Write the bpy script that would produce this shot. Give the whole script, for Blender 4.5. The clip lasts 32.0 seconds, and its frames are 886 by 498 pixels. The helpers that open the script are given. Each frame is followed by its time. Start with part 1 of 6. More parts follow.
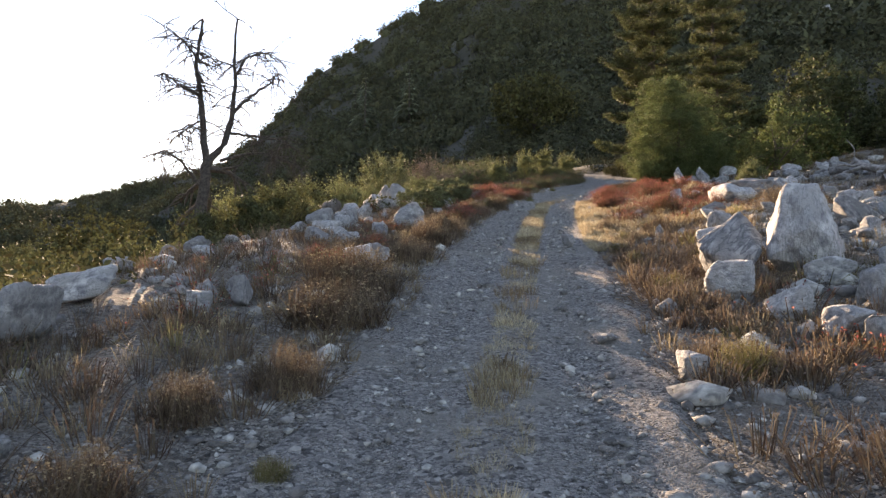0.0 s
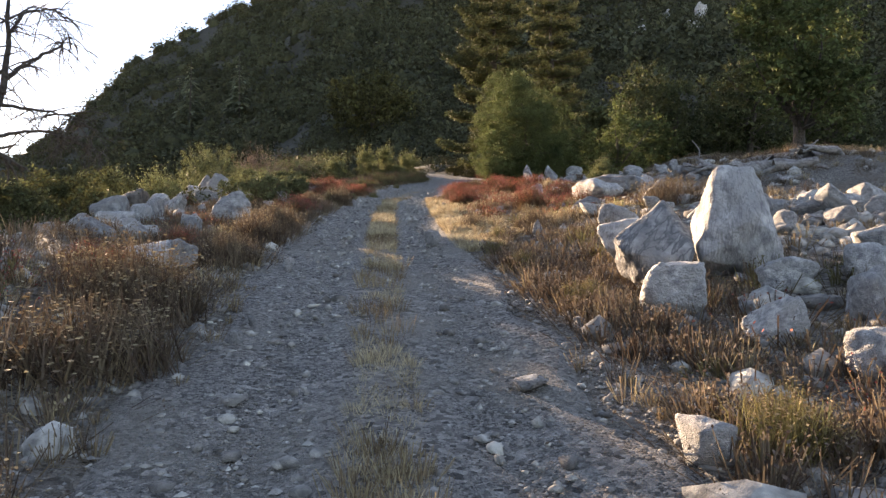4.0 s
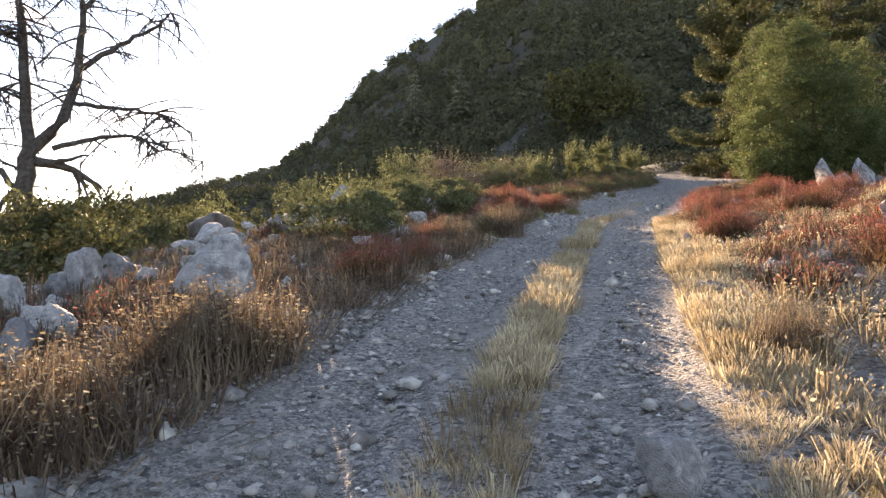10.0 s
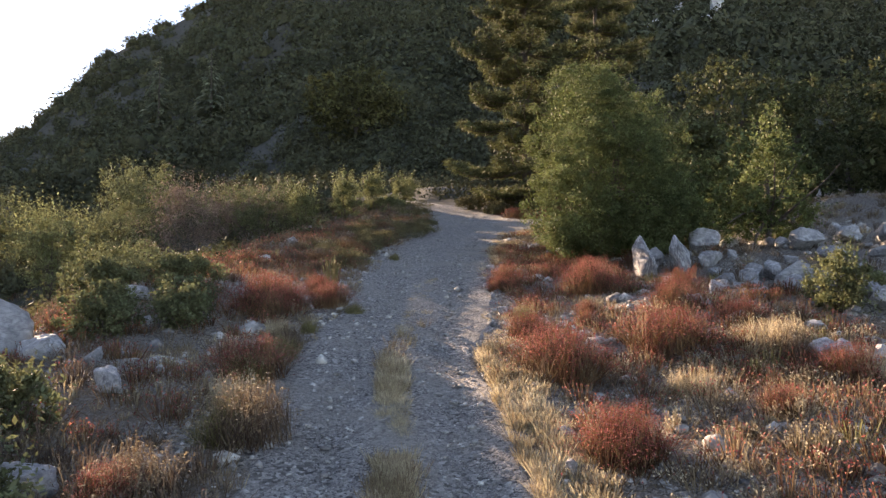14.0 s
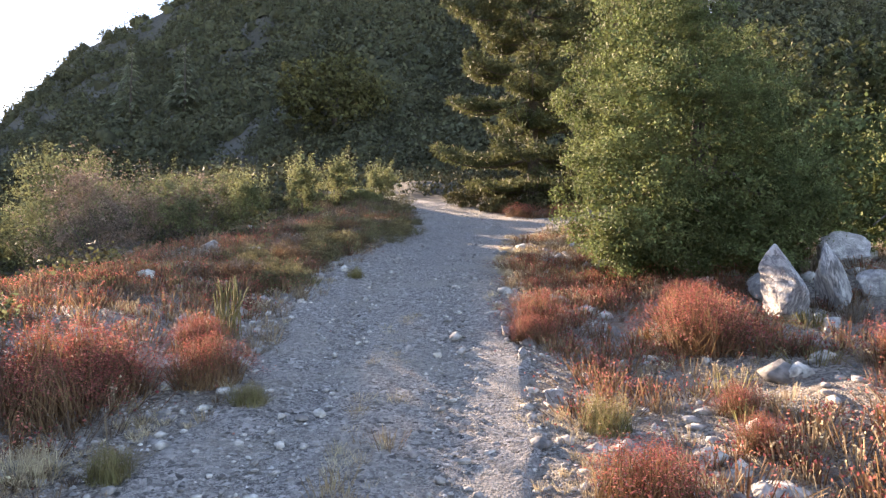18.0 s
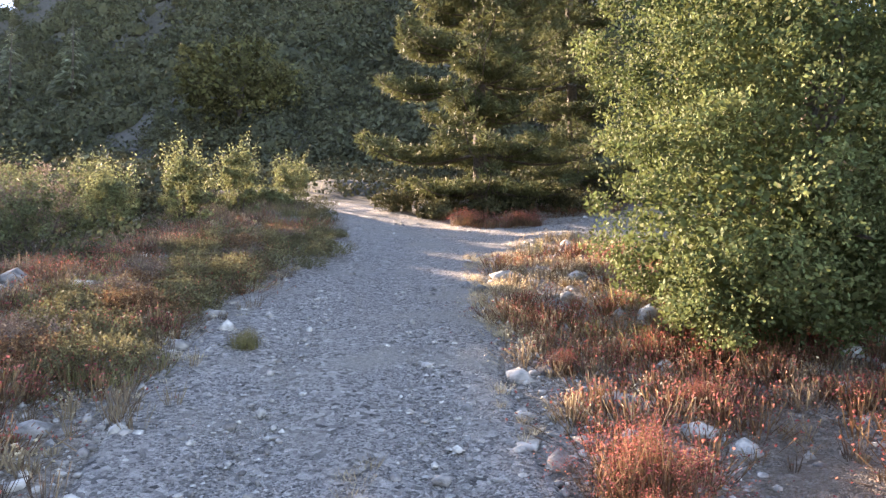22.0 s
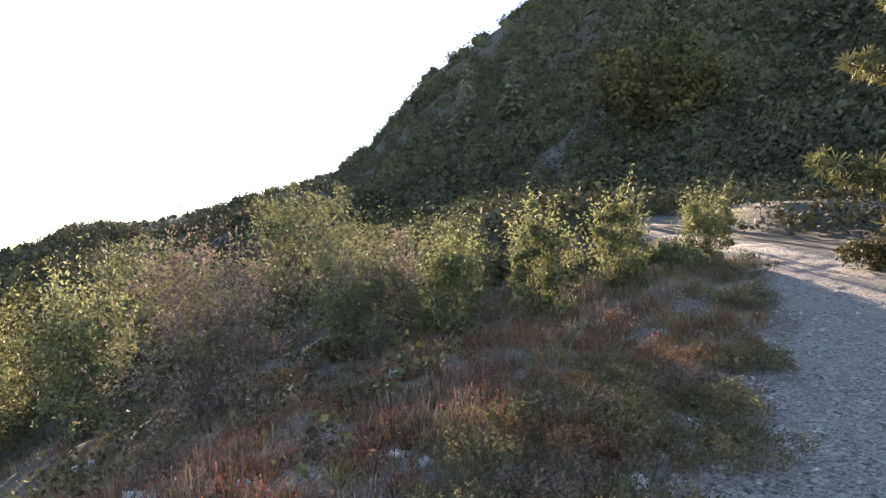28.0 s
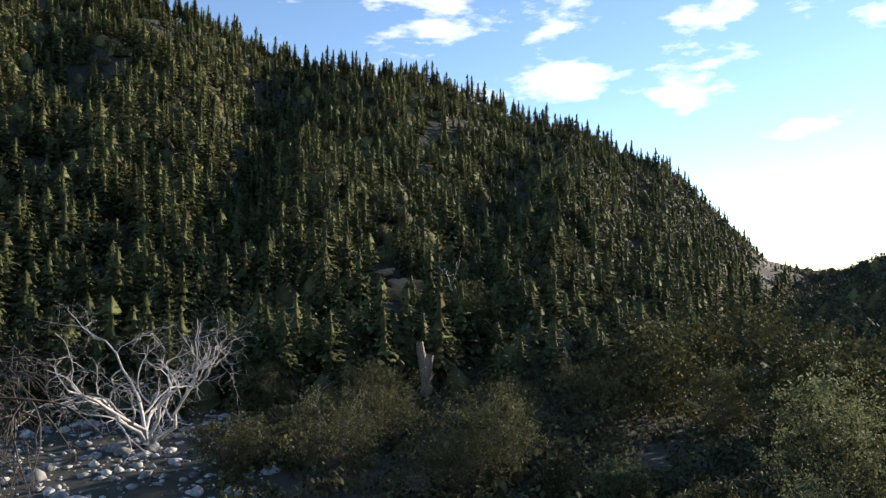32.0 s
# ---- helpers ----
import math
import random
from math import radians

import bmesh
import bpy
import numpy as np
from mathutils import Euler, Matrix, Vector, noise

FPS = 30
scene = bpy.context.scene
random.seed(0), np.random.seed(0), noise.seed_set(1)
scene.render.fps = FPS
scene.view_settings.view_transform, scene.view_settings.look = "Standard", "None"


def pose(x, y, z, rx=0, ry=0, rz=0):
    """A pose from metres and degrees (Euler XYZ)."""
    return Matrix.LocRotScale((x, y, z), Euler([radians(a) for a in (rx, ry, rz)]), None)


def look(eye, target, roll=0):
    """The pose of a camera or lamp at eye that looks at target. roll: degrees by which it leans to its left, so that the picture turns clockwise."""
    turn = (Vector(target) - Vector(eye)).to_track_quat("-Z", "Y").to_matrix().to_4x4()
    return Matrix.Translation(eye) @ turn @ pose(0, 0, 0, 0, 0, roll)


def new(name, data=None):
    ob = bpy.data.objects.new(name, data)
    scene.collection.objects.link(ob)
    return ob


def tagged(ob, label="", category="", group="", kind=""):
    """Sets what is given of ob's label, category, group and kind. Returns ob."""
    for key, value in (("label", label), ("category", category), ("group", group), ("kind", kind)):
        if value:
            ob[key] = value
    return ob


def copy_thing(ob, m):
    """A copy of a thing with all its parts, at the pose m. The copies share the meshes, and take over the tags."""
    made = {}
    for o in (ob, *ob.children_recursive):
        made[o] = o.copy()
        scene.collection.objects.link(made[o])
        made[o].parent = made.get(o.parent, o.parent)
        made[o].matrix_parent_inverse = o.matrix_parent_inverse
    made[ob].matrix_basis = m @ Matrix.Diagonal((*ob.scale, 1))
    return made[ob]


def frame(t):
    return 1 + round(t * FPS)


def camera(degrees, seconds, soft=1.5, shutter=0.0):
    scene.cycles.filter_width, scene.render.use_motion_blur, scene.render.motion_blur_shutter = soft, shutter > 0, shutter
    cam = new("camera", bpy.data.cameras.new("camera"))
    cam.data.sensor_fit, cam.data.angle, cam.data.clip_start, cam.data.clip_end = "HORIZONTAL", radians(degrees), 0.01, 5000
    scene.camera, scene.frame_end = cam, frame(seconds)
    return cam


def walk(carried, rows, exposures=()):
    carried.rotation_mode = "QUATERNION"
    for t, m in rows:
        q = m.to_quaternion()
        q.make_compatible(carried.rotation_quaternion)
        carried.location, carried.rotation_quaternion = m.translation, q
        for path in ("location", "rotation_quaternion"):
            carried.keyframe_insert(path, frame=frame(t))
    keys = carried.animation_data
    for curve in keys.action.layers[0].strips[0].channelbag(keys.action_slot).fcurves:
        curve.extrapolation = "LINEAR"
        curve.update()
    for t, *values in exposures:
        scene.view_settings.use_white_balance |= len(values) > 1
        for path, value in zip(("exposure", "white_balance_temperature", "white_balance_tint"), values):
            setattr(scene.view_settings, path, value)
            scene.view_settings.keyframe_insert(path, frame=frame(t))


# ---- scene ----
import colorsys

# ---- camera and walk ----
cam = camera(65.0, 32.0, soft=1.4)
PATH = [
    (0.0, -0.000, 0.000, 1.750, 91.587, 0.064, -0.000),
    (0.5, 0.003, 0.989, 1.840, 91.605, -0.014, 1.806),
    (1.0, -0.062, 1.895, 1.898, 91.654, -0.106, 3.574),
    (1.5, -0.121, 2.500, 1.875, 91.696, -0.096, 3.122),
    (2.0, -0.144, 2.734, 1.790, 91.739, 0.072, -3.045),
    (2.5, -0.088, 2.895, 1.804, 91.743, 0.142, -4.753),
    (3.0, -0.002, 3.004, 1.799, 91.742, 0.259, -8.813),
    (3.5, 0.004, 3.086, 1.774, 91.710, 0.412, -13.502),
    (5.5, 0.302, 4.913, 2.195, 91.670, 0.472, -13.306),
    (6.0, 0.506, 5.621, 2.398, 91.714, 0.418, -12.346),
    (6.5, 0.747, 6.437, 2.454, 91.702, 0.349, -11.191),
    (7.0, 0.981, 7.367, 2.562, 91.746, 0.313, -9.977),
    (7.5, 1.183, 8.277, 2.782, 91.752, 0.181, -6.584),
    (8.0, 1.393, 9.241, 2.961, 91.740, 0.002, -0.620),
    (8.5, 1.564, 10.169, 3.050, 91.751, -0.042, -0.521),
    (9.0, 1.764, 11.134, 3.057, 91.794, -0.092, -0.955),
    (9.5, 2.002, 12.112, 3.113, 91.853, -0.167, 0.192),
    (10.0, 2.181, 13.087, 3.323, 91.799, -0.504, 4.881),
    (10.5, 2.315, 13.918, 3.736, 91.779, -0.835, 9.331),
    (11.0, 2.361, 14.746, 4.108, 91.751, -0.926, 9.744),
    (11.5, 2.354, 15.510, 4.407, 91.691, -0.922, 10.514),
    (12.0, 2.292, 16.159, 4.874, 91.643, -0.844, 10.692),
    (12.5, 2.259, 16.803, 5.430, 91.675, -0.599, 7.723),
    (13.0, 2.206, 17.442, 5.791, 91.677, -0.255, 1.515),
    (13.5, 2.207, 18.141, 5.951, 91.624, 0.122, -4.893),
    (14.0, 2.249, 18.941, 6.088, 91.546, 0.283, -14.784),
    (14.5, 2.497, 19.875, 6.234, 91.510, 0.366, -15.799),
    (16.5, 3.579, 23.830, 6.501, 91.501, 0.130, -15.293),
    (17.0, 3.846, 24.789, 6.544, 91.556, 0.091, -14.861),
    (17.5, 4.055, 25.736, 6.544, 91.619, 0.029, -14.944),
    (18.0, 4.229, 26.662, 6.533, 91.663, -0.012, -16.073),
    (18.5, 4.370, 27.531, 6.547, 91.698, -0.007, -17.158),
    (19.0, 4.521, 28.337, 6.545, 91.741, 0.047, -18.400),
    (19.5, 4.626, 29.136, 6.539, 91.735, 0.206, -22.680),
    (20.0, 4.803, 30.007, 6.560, 91.748, 0.265, -23.384),
    (20.5, 4.967, 30.792, 6.662, 91.720, 0.236, -23.274),
    (21.0, 5.086, 31.481, 6.878, 91.701, 0.133, -23.225),
    (21.5, 5.253, 32.141, 7.080, 91.682, 0.056, -23.283),
    (22.0, 5.412, 32.837, 7.288, 91.670, -0.004, -23.298),
    (22.5, 5.585, 33.572, 7.448, 91.667, 0.035, -23.345),
    (23.0, 5.758, 34.357, 7.723, 91.586, 0.061, -23.419),
    (23.5, 5.957, 35.156, 8.037, 91.568, 0.129, -23.504),
    (24.0, 6.167, 35.945, 8.351, 91.499, 0.213, -23.641),
    (24.5, 6.438, 36.730, 8.547, 91.521, 0.321, -23.689),
    (26.5, 7.403, 39.696, 8.953, 91.404, 0.205, -12.844),
    (27.0, 7.447, 40.031, 9.166, 91.509, 0.274, -5.152),
    (27.5, 7.470, 40.138, 9.323, 91.589, 0.258, 1.229),
    (28.0, 7.520, 40.205, 9.666, 91.606, 0.168, 11.614),
    (28.5, 7.401, 40.248, 10.279, 91.507, 0.059, 21.868),
    (29.0, 7.364, 40.218, 10.921, 91.476, -0.064, 30.959),
    (29.5, 7.341, 40.161, 11.453, 91.450, -0.155, 39.413),
    (30.0, 7.548, 39.823, 11.897, 91.441, -0.287, 46.906),
    (30.5, 7.802, 39.501, 12.305, 91.498, -0.139, 49.461),
    (31.0, 8.192, 38.953, 12.839, 91.537, 0.041, 51.559),
    (31.5, 8.501, 38.428, 13.470, 91.574, -0.205, 60.721),
    (32.0, 8.971, 38.081, 14.054, 91.678, -0.613, 74.892),
]
EXPOSURES = [(0.0, 2.3, 8300, 24), (3.5, 2.25, 8300, 24), (7.5, 2.82, 8500, 26), (10.0, 2.72, 8500, 26), (13.0, 2.15, 8000, 25), (14.5, 2.65, 7900, 27), (17.0, 3.05, 7600, 27), (23.0, 3.54, 7600, 28), (26.5, 3.46, 7400, 27), (28.0, 3.0, 7400, 24), (29.5, 2.15, 6700, 17), (31.0, 1.32, 6200, 14), (32.0, 1.25, 6100, 14)]
walk(cam, [(t, pose(x, y, z, rx, ry, rz)) for t, x, y, z, rx, ry, rz in PATH], EXPOSURES)

# ---- sky and sun ----
SUN_AZ, SUN_EL = -19.6, 12.3      # degrees from +y towards +x, and above the horizon
world = bpy.data.worlds.new("evening_sky")
scene.world = world
world.use_nodes = True
wt = world.node_tree
wt.nodes.clear()
w_out = wt.nodes.new("ShaderNodeOutputWorld")
w_bg = wt.nodes.new("ShaderNodeBackground")
w_sky = wt.nodes.new("ShaderNodeTexSky")
w_sky.sky_type = "NISHITA"
w_sky.sun_disc = False
w_sky.sun_elevation = radians(SUN_EL)
w_sky.sun_rotation = radians(SUN_AZ)
w_sky.altitude = 1200
w_sky.air_density, w_sky.dust_density, w_sky.ozone_density = 0.95, 0.08, 1.5
w_bg.inputs["Strength"].default_value = 0.11
# evening clouds: broken white banks some way above the horizon
w_co = wt.nodes.new("ShaderNodeTexCoord")
w_map = wt.nodes.new("ShaderNodeMapping")
w_map.inputs["Scale"].default_value = (1.0, 1.0, 3.2)
w_map.inputs["Location"].default_value = (0.35, 0.1, 0.0)
w_noise = wt.nodes.new("ShaderNodeTexNoise")
w_noise.inputs["Scale"].default_value, w_noise.inputs["Detail"].default_value, w_noise.inputs["Roughness"].default_value = 7.0, 9, 0.6
w_ramp = wt.nodes.new("ShaderNodeValToRGB")
w_ramp.color_ramp.elements[0].position, w_ramp.color_ramp.elements[1].position = 0.61, 0.76
# two cloud banks to the north-west: the noise is lifted about these bearings and heights, degrees
w_lift = None
for c_az, c_el, c_r in ((-81, 23.5, 7.0), (-73, 20.0, 5.5), (-66, 17.0, 4.5), (-56.5, 17.0, 4.5), (-40, 21.0, 6.0)):
    w_dot = wt.nodes.new("ShaderNodeVectorMath")
    w_dot.operation = "DOT_PRODUCT"
    w_dot.inputs[1].default_value = (math.sin(radians(c_az)) * math.cos(radians(c_el)), math.cos(radians(c_az)) * math.cos(radians(c_el)), math.sin(radians(c_el)))
    w_rng = wt.nodes.new("ShaderNodeMapRange")
    w_rng.inputs["From Min"].default_value, w_rng.inputs["From Max"].default_value = math.cos(radians(c_r * 1.5)), 1.0
    wt.links.new(w_co.outputs["Generated"], w_dot.inputs[0])
    wt.links.new(w_dot.outputs["Value"], w_rng.inputs["Value"])
    if w_lift is None:
        w_lift = w_rng.outputs["Result"]
    else:
        w_max = wt.nodes.new("ShaderNodeMath")
        w_max.operation = "MAXIMUM"
        wt.links.new(w_lift, w_max.inputs[0])
        wt.links.new(w_rng.outputs["Result"], w_max.inputs[1])
        w_lift = w_max.outputs["Value"]
w_sum = wt.nodes.new("ShaderNodeMath")
w_sum.operation, w_sum.inputs[1].default_value = "MULTIPLY_ADD", 0.145
wt.links.new(w_lift, w_sum.inputs[0])
w_mix = wt.nodes.new("ShaderNodeMixRGB")
w_mix.inputs["Color2"].default_value = (6.0, 5.9, 5.8, 1)
wt.links.new(w_co.outputs["Generated"], w_map.inputs["Vector"])
wt.links.new(w_map.outputs["Vector"], w_noise.inputs["Vector"])
wt.links.new(w_noise.outputs["Fac"], w_sum.inputs[2])
wt.links.new(w_sum.outputs["Value"], w_ramp.inputs["Fac"])
wt.links.new(w_ramp.outputs["Color"], w_mix.inputs["Fac"])
wt.links.new(w_sky.outputs["Color"], w_mix.inputs["Color1"])
wt.links.new(w_mix.outputs["Color"], w_bg.inputs["Color"])
wt.links.new(w_bg.outputs["Background"], w_out.inputs["Surface"])

sun_data = bpy.data.lights.new("sun", "SUN")
sun_data.energy, sun_data.angle, sun_data.color = 5.0, radians(0.6), (1.0, 0.86, 0.66)
sun = new("sun", sun_data)
sx, sy = math.sin(radians(SUN_AZ)) * math.cos(radians(SUN_EL)), math.cos(radians(SUN_AZ)) * math.cos(radians(SUN_EL))
sun.matrix_world = look((sx * 60, sy * 60, math.sin(radians(SUN_EL)) * 60), (0, 0, 0))

# ---- materials ----
def noise_mat(name, dark, light, scale, rough=0.9, fine=40.0, bump=0.3, island=0.0, patch=None, patch_scale=0.3, object_vary=0.0, leaf=0.0, detail=6.0):
    """A surface with two scales of colour, bump, and, where asked, a shift per island or object; leaf lets light through."""
    m = bpy.data.materials.new(name)
    m.use_nodes = True
    nt = m.node_tree
    bsdf = nt.nodes["Principled BSDF"]
    bsdf.inputs["Roughness"].default_value = rough
    co = nt.nodes.new("ShaderNodeTexCoord")
    n1 = nt.nodes.new("ShaderNodeTexNoise")
    n1.inputs["Scale"].default_value, n1.inputs["Detail"].default_value = scale, detail
    nt.links.new(co.outputs["Object"], n1.inputs["Vector"])
    ramp = nt.nodes.new("ShaderNodeValToRGB")
    ramp.color_ramp.elements[0].position, ramp.color_ramp.elements[1].position = 0.33, 0.68
    ramp.color_ramp.elements[0].color, ramp.color_ramp.elements[1].color = (*dark, 1), (*light, 1)
    nt.links.new(n1.outputs["Fac"], ramp.inputs["Fac"])
    col = ramp.outputs["Color"]
    if patch:
        n3 = nt.nodes.new("ShaderNodeTexNoise")
        n3.inputs["Scale"].default_value, n3.inputs["Detail"].default_value = patch_scale, 4
        nt.links.new(co.outputs["Object"], n3.inputs["Vector"])
        r3 = nt.nodes.new("ShaderNodeValToRGB")
        r3.color_ramp.elements[0].position, r3.color_ramp.elements[1].position = 0.46, 0.6
        nt.links.new(n3.outputs["Fac"], r3.inputs["Fac"])
        mx = nt.nodes.new("ShaderNodeMixRGB")
        mx.inputs["Color2"].default_value = (*patch, 1)
        nt.links.new(r3.outputs["Color"], mx.inputs["Fac"])
        nt.links.new(col, mx.inputs["Color1"])
        col = mx.outputs["Color"]
    if island or object_vary:
        hsv = nt.nodes.new("ShaderNodeHueSaturation")
        src = nt.nodes.new("ShaderNodeNewGeometry").outputs["Random Per Island"] if island else nt.nodes.new("ShaderNodeObjectInfo").outputs["Random"]
        amount = island or object_vary
        for key, low, high in (("Value", 1 - amount, 1 + amount), ("Hue", 0.5 - 0.04 * amount, 0.5 + 0.04 * amount)):
            mr = nt.nodes.new("ShaderNodeMapRange")
            mr.inputs["To Min"].default_value, mr.inputs["To Max"].default_value = low, high
            nt.links.new(src, mr.inputs["Value"])
            nt.links.new(mr.outputs["Result"], hsv.inputs[key])
        nt.links.new(col, hsv.inputs["Color"])
        col = hsv.outputs["Color"]
    nt.links.new(col, bsdf.inputs["Base Color"])
    if bump:
        n2 = nt.nodes.new("ShaderNodeTexNoise")
        n2.inputs["Scale"].default_value, n2.inputs["Detail"].default_value = fine, 5
        nt.links.new(co.outputs["Object"], n2.inputs["Vector"])
        bp = nt.nodes.new("ShaderNodeBump")
        bp.inputs["Strength"].default_value, bp.inputs["Distance"].default_value = bump, 0.03
        nt.links.new(n2.outputs["Fac"], bp.inputs["Height"])
        nt.links.new(bp.outputs["Normal"], bsdf.inputs["Normal"])
    if leaf:
        tr = nt.nodes.new("ShaderNodeBsdfTranslucent")
        mix = nt.nodes.new("ShaderNodeMixShader")
        mix.inputs["Fac"].default_value = leaf
        nt.links.new(col, tr.inputs["Color"])
        nt.links.new(bsdf.outputs["BSDF"], mix.inputs[1])
        nt.links.new(tr.outputs["BSDF"], mix.inputs[2])
        nt.links.new(mix.outputs["Shader"], nt.nodes["Material Output"].inputs["Surface"])
        bsdf.inputs["Specular IOR Level"].default_value = 0.15
    return m


def pebble_mat(name, k, tint, dusty):
    """Crushed stone: pebbles of two sizes, dust between them."""
    m = bpy.data.materials.new(name)
    m.use_nodes = True
    nt = m.node_tree
    bsdf = nt.nodes["Principled BSDF"]
    bsdf.inputs["Roughness"].default_value = 0.93
    co = nt.nodes.new("ShaderNodeTexCoord")
    cols, heights = [], []
    for scale, low, high in ((20.0, 0.045 * k, 0.58 * k), (52.0, 0.07 * k, 0.52 * k)):
        vo = nt.nodes.new("ShaderNodeTexVoronoi")
        vo.inputs["Scale"].default_value = scale
        nt.links.new(co.outputs["Object"], vo.inputs["Vector"])
        sep = nt.nodes.new("ShaderNodeSeparateColor")
        nt.links.new(vo.outputs["Color"], sep.inputs["Color"])
        rp = nt.nodes.new("ShaderNodeValToRGB")
        rp.color_ramp.elements[0].color = (low * tint[0], low * tint[1], low * tint[2], 1)
        rp.color_ramp.elements[1].color = (high * tint[0], high * tint[1], high * tint[2], 1)
        nt.links.new(sep.outputs["Red"], rp.inputs["Fac"])
        cols.append(rp.outputs["Color"])
        heights.append(vo.outputs["Distance"])
    noise = nt.nodes.new("ShaderNodeTexNoise")
    noise.inputs["Scale"].default_value, noise.inputs["Detail"].default_value = 5.0, 8
    nt.links.new(co.outputs["Object"], noise.inputs["Vector"])
    pick = nt.nodes.new("ShaderNodeValToRGB")
    pick.color_ramp.elements[0].position, pick.color_ramp.elements[1].position = 0.42, 0.56
    nt.links.new(noise.outputs["Fac"], pick.inputs["Fac"])
    mix = nt.nodes.new("ShaderNodeMixRGB")
    nt.links.new(pick.outputs["Color"], mix.inputs["Fac"])
    nt.links.new(cols[0], mix.inputs["Color1"])
    nt.links.new(cols[1], mix.inputs["Color2"])
    broad = nt.nodes.new("ShaderNodeTexNoise")
    broad.inputs["Scale"].default_value, broad.inputs["Detail"].default_value = 0.8, 6
    nt.links.new(co.outputs["Object"], broad.inputs["Vector"])
    dust = nt.nodes.new("ShaderNodeValToRGB")
    dust.color_ramp.elements[0].position, dust.color_ramp.elements[1].position = 0.48, 0.66
    dust.color_ramp.elements[1].color = (0.6, 0.6, 0.6, 1)
    nt.links.new(broad.outputs["Fac"], dust.inputs["Fac"])
    over = nt.nodes.new("ShaderNodeMixRGB")
    over.inputs["Color2"].default_value = (*dusty, 1)
    nt.links.new(dust.outputs["Color"], over.inputs["Fac"])
    nt.links.new(mix.outputs["Color"], over.inputs["Color1"])
    nt.links.new(over.outputs["Color"], bsdf.inputs["Base Color"])
    add = nt.nodes.new("ShaderNodeMath")
    add.operation = "ADD"
    nt.links.new(heights[0], add.inputs[0])
    nt.links.new(heights[1], add.inputs[1])
    bp = nt.nodes.new("ShaderNodeBump")
    bp.invert = True
    bp.inputs["Strength"].default_value, bp.inputs["Distance"].default_value = 1.0, 0.055
    nt.links.new(add.outputs["Value"], bp.inputs["Height"])
    nt.links.new(bp.outputs["Normal"], bsdf.inputs["Normal"])
    return m


def granite_mat(name, pale, veins=0.5, vein_scale=3.4):
    """Granite: pale crystals, dark crooked streaks and cracks, grey weathering."""
    m = noise_mat(name, (0.2 * pale, 0.2 * pale, 0.205 * pale), (0.62 * pale, 0.605 * pale, 0.57 * pale), 7.0, 0.88, 30.0, 1.0, patch=(0.36 * pale, 0.35 * pale, 0.33 * pale), patch_scale=2.6, object_vary=0.22, detail=11.0)
    nt = m.node_tree
    bsdf = nt.nodes["Principled BSDF"]
    base = bsdf.inputs["Base Color"].links[0].from_socket
    co = nt.nodes.new("ShaderNodeTexCoord")
    mp = nt.nodes.new("ShaderNodeMapping")
    mp.inputs["Scale"].default_value, mp.inputs["Rotation"].default_value = (1.0, 4.5, 1.6), (0.5, 0.7, 0.3)
    nz = nt.nodes.new("ShaderNodeTexNoise")
    nz.inputs["Scale"].default_value, nz.inputs["Detail"].default_value, nz.inputs["Distortion"].default_value = vein_scale, 8, 0.5
    rp = nt.nodes.new("ShaderNodeValToRGB")
    e = rp.color_ramp.elements
    e[0].position, e[0].color = 0.455 - 0.08 * (veins > 0.6), (0, 0, 0, 1)
    e[1].position, e[1].color = 0.485, (veins, veins, veins, 1)
    third = e.new(0.535)
    third.color = (0, 0, 0, 1)
    mx = nt.nodes.new("ShaderNodeMixRGB")
    mx.inputs["Color2"].default_value = (0.1, 0.1, 0.105, 1)
    nt.links.new(co.outputs["Object"], mp.inputs["Vector"])
    nt.links.new(mp.outputs["Vector"], nz.inputs["Vector"])
    nt.links.new(nz.outputs["Fac"], rp.inputs["Fac"])
    nt.links.new(rp.outputs["Color"], mx.inputs["Fac"])
    nt.links.new(base, mx.inputs["Color1"])
    nt.links.new(mx.outputs["Color"], bsdf.inputs["Base Color"])
    return m


GRAVEL = pebble_mat("gravel_road", 0.9, (1.0, 0.93, 0.84), (0.33, 0.3, 0.25))
SOIL = pebble_mat("dry_stony_soil", 0.76, (1.0, 0.9, 0.76), (0.2, 0.155, 0.11))
ROCK = granite_mat("pale_granite", 0.88)
VEINED = granite_mat("veined_granite", 0.8, 0.95, 2.6)
GREYROCK = granite_mat("grey_granite", 0.62)
STONES = noise_mat("loose_stone", (0.13, 0.125, 0.115), (0.43, 0.405, 0.36), 9.0, 0.92, 60.0, 0.5, island=0.5)
BARK = noise_mat("grey_brown_bark", (0.04, 0.032, 0.025), (0.12, 0.098, 0.078), 14.0, 0.95, 30.0, 0.8)
DEADWOOD = noise_mat("weathered_deadwood", (0.12, 0.105, 0.09), (0.34, 0.31, 0.275), 7.0, 0.9, 30.0, 0.5)
DARKWOOD = noise_mat("dark_dead_bark", (0.035, 0.028, 0.022), (0.1, 0.085, 0.07), 9.0, 0.95, 30.0, 0.6)
OAK_LEAF = noise_mat("live_oak_leaves", (0.054, 0.073, 0.026), (0.138, 0.163, 0.064), 0.9, 0.75, bump=0, island=0.35, leaf=0.28)
PINE_LEAF = noise_mat("pine_needles", (0.042, 0.052, 0.022), (0.125, 0.13, 0.054), 0.8, 0.7, bump=0, island=0.4, leaf=0.22)
SHRUB_LEAF = noise_mat("grey_green_shrub_leaves", (0.07, 0.08, 0.038), (0.158, 0.166, 0.082), 0.8, 0.75, bump=0, island=0.4, leaf=0.26)
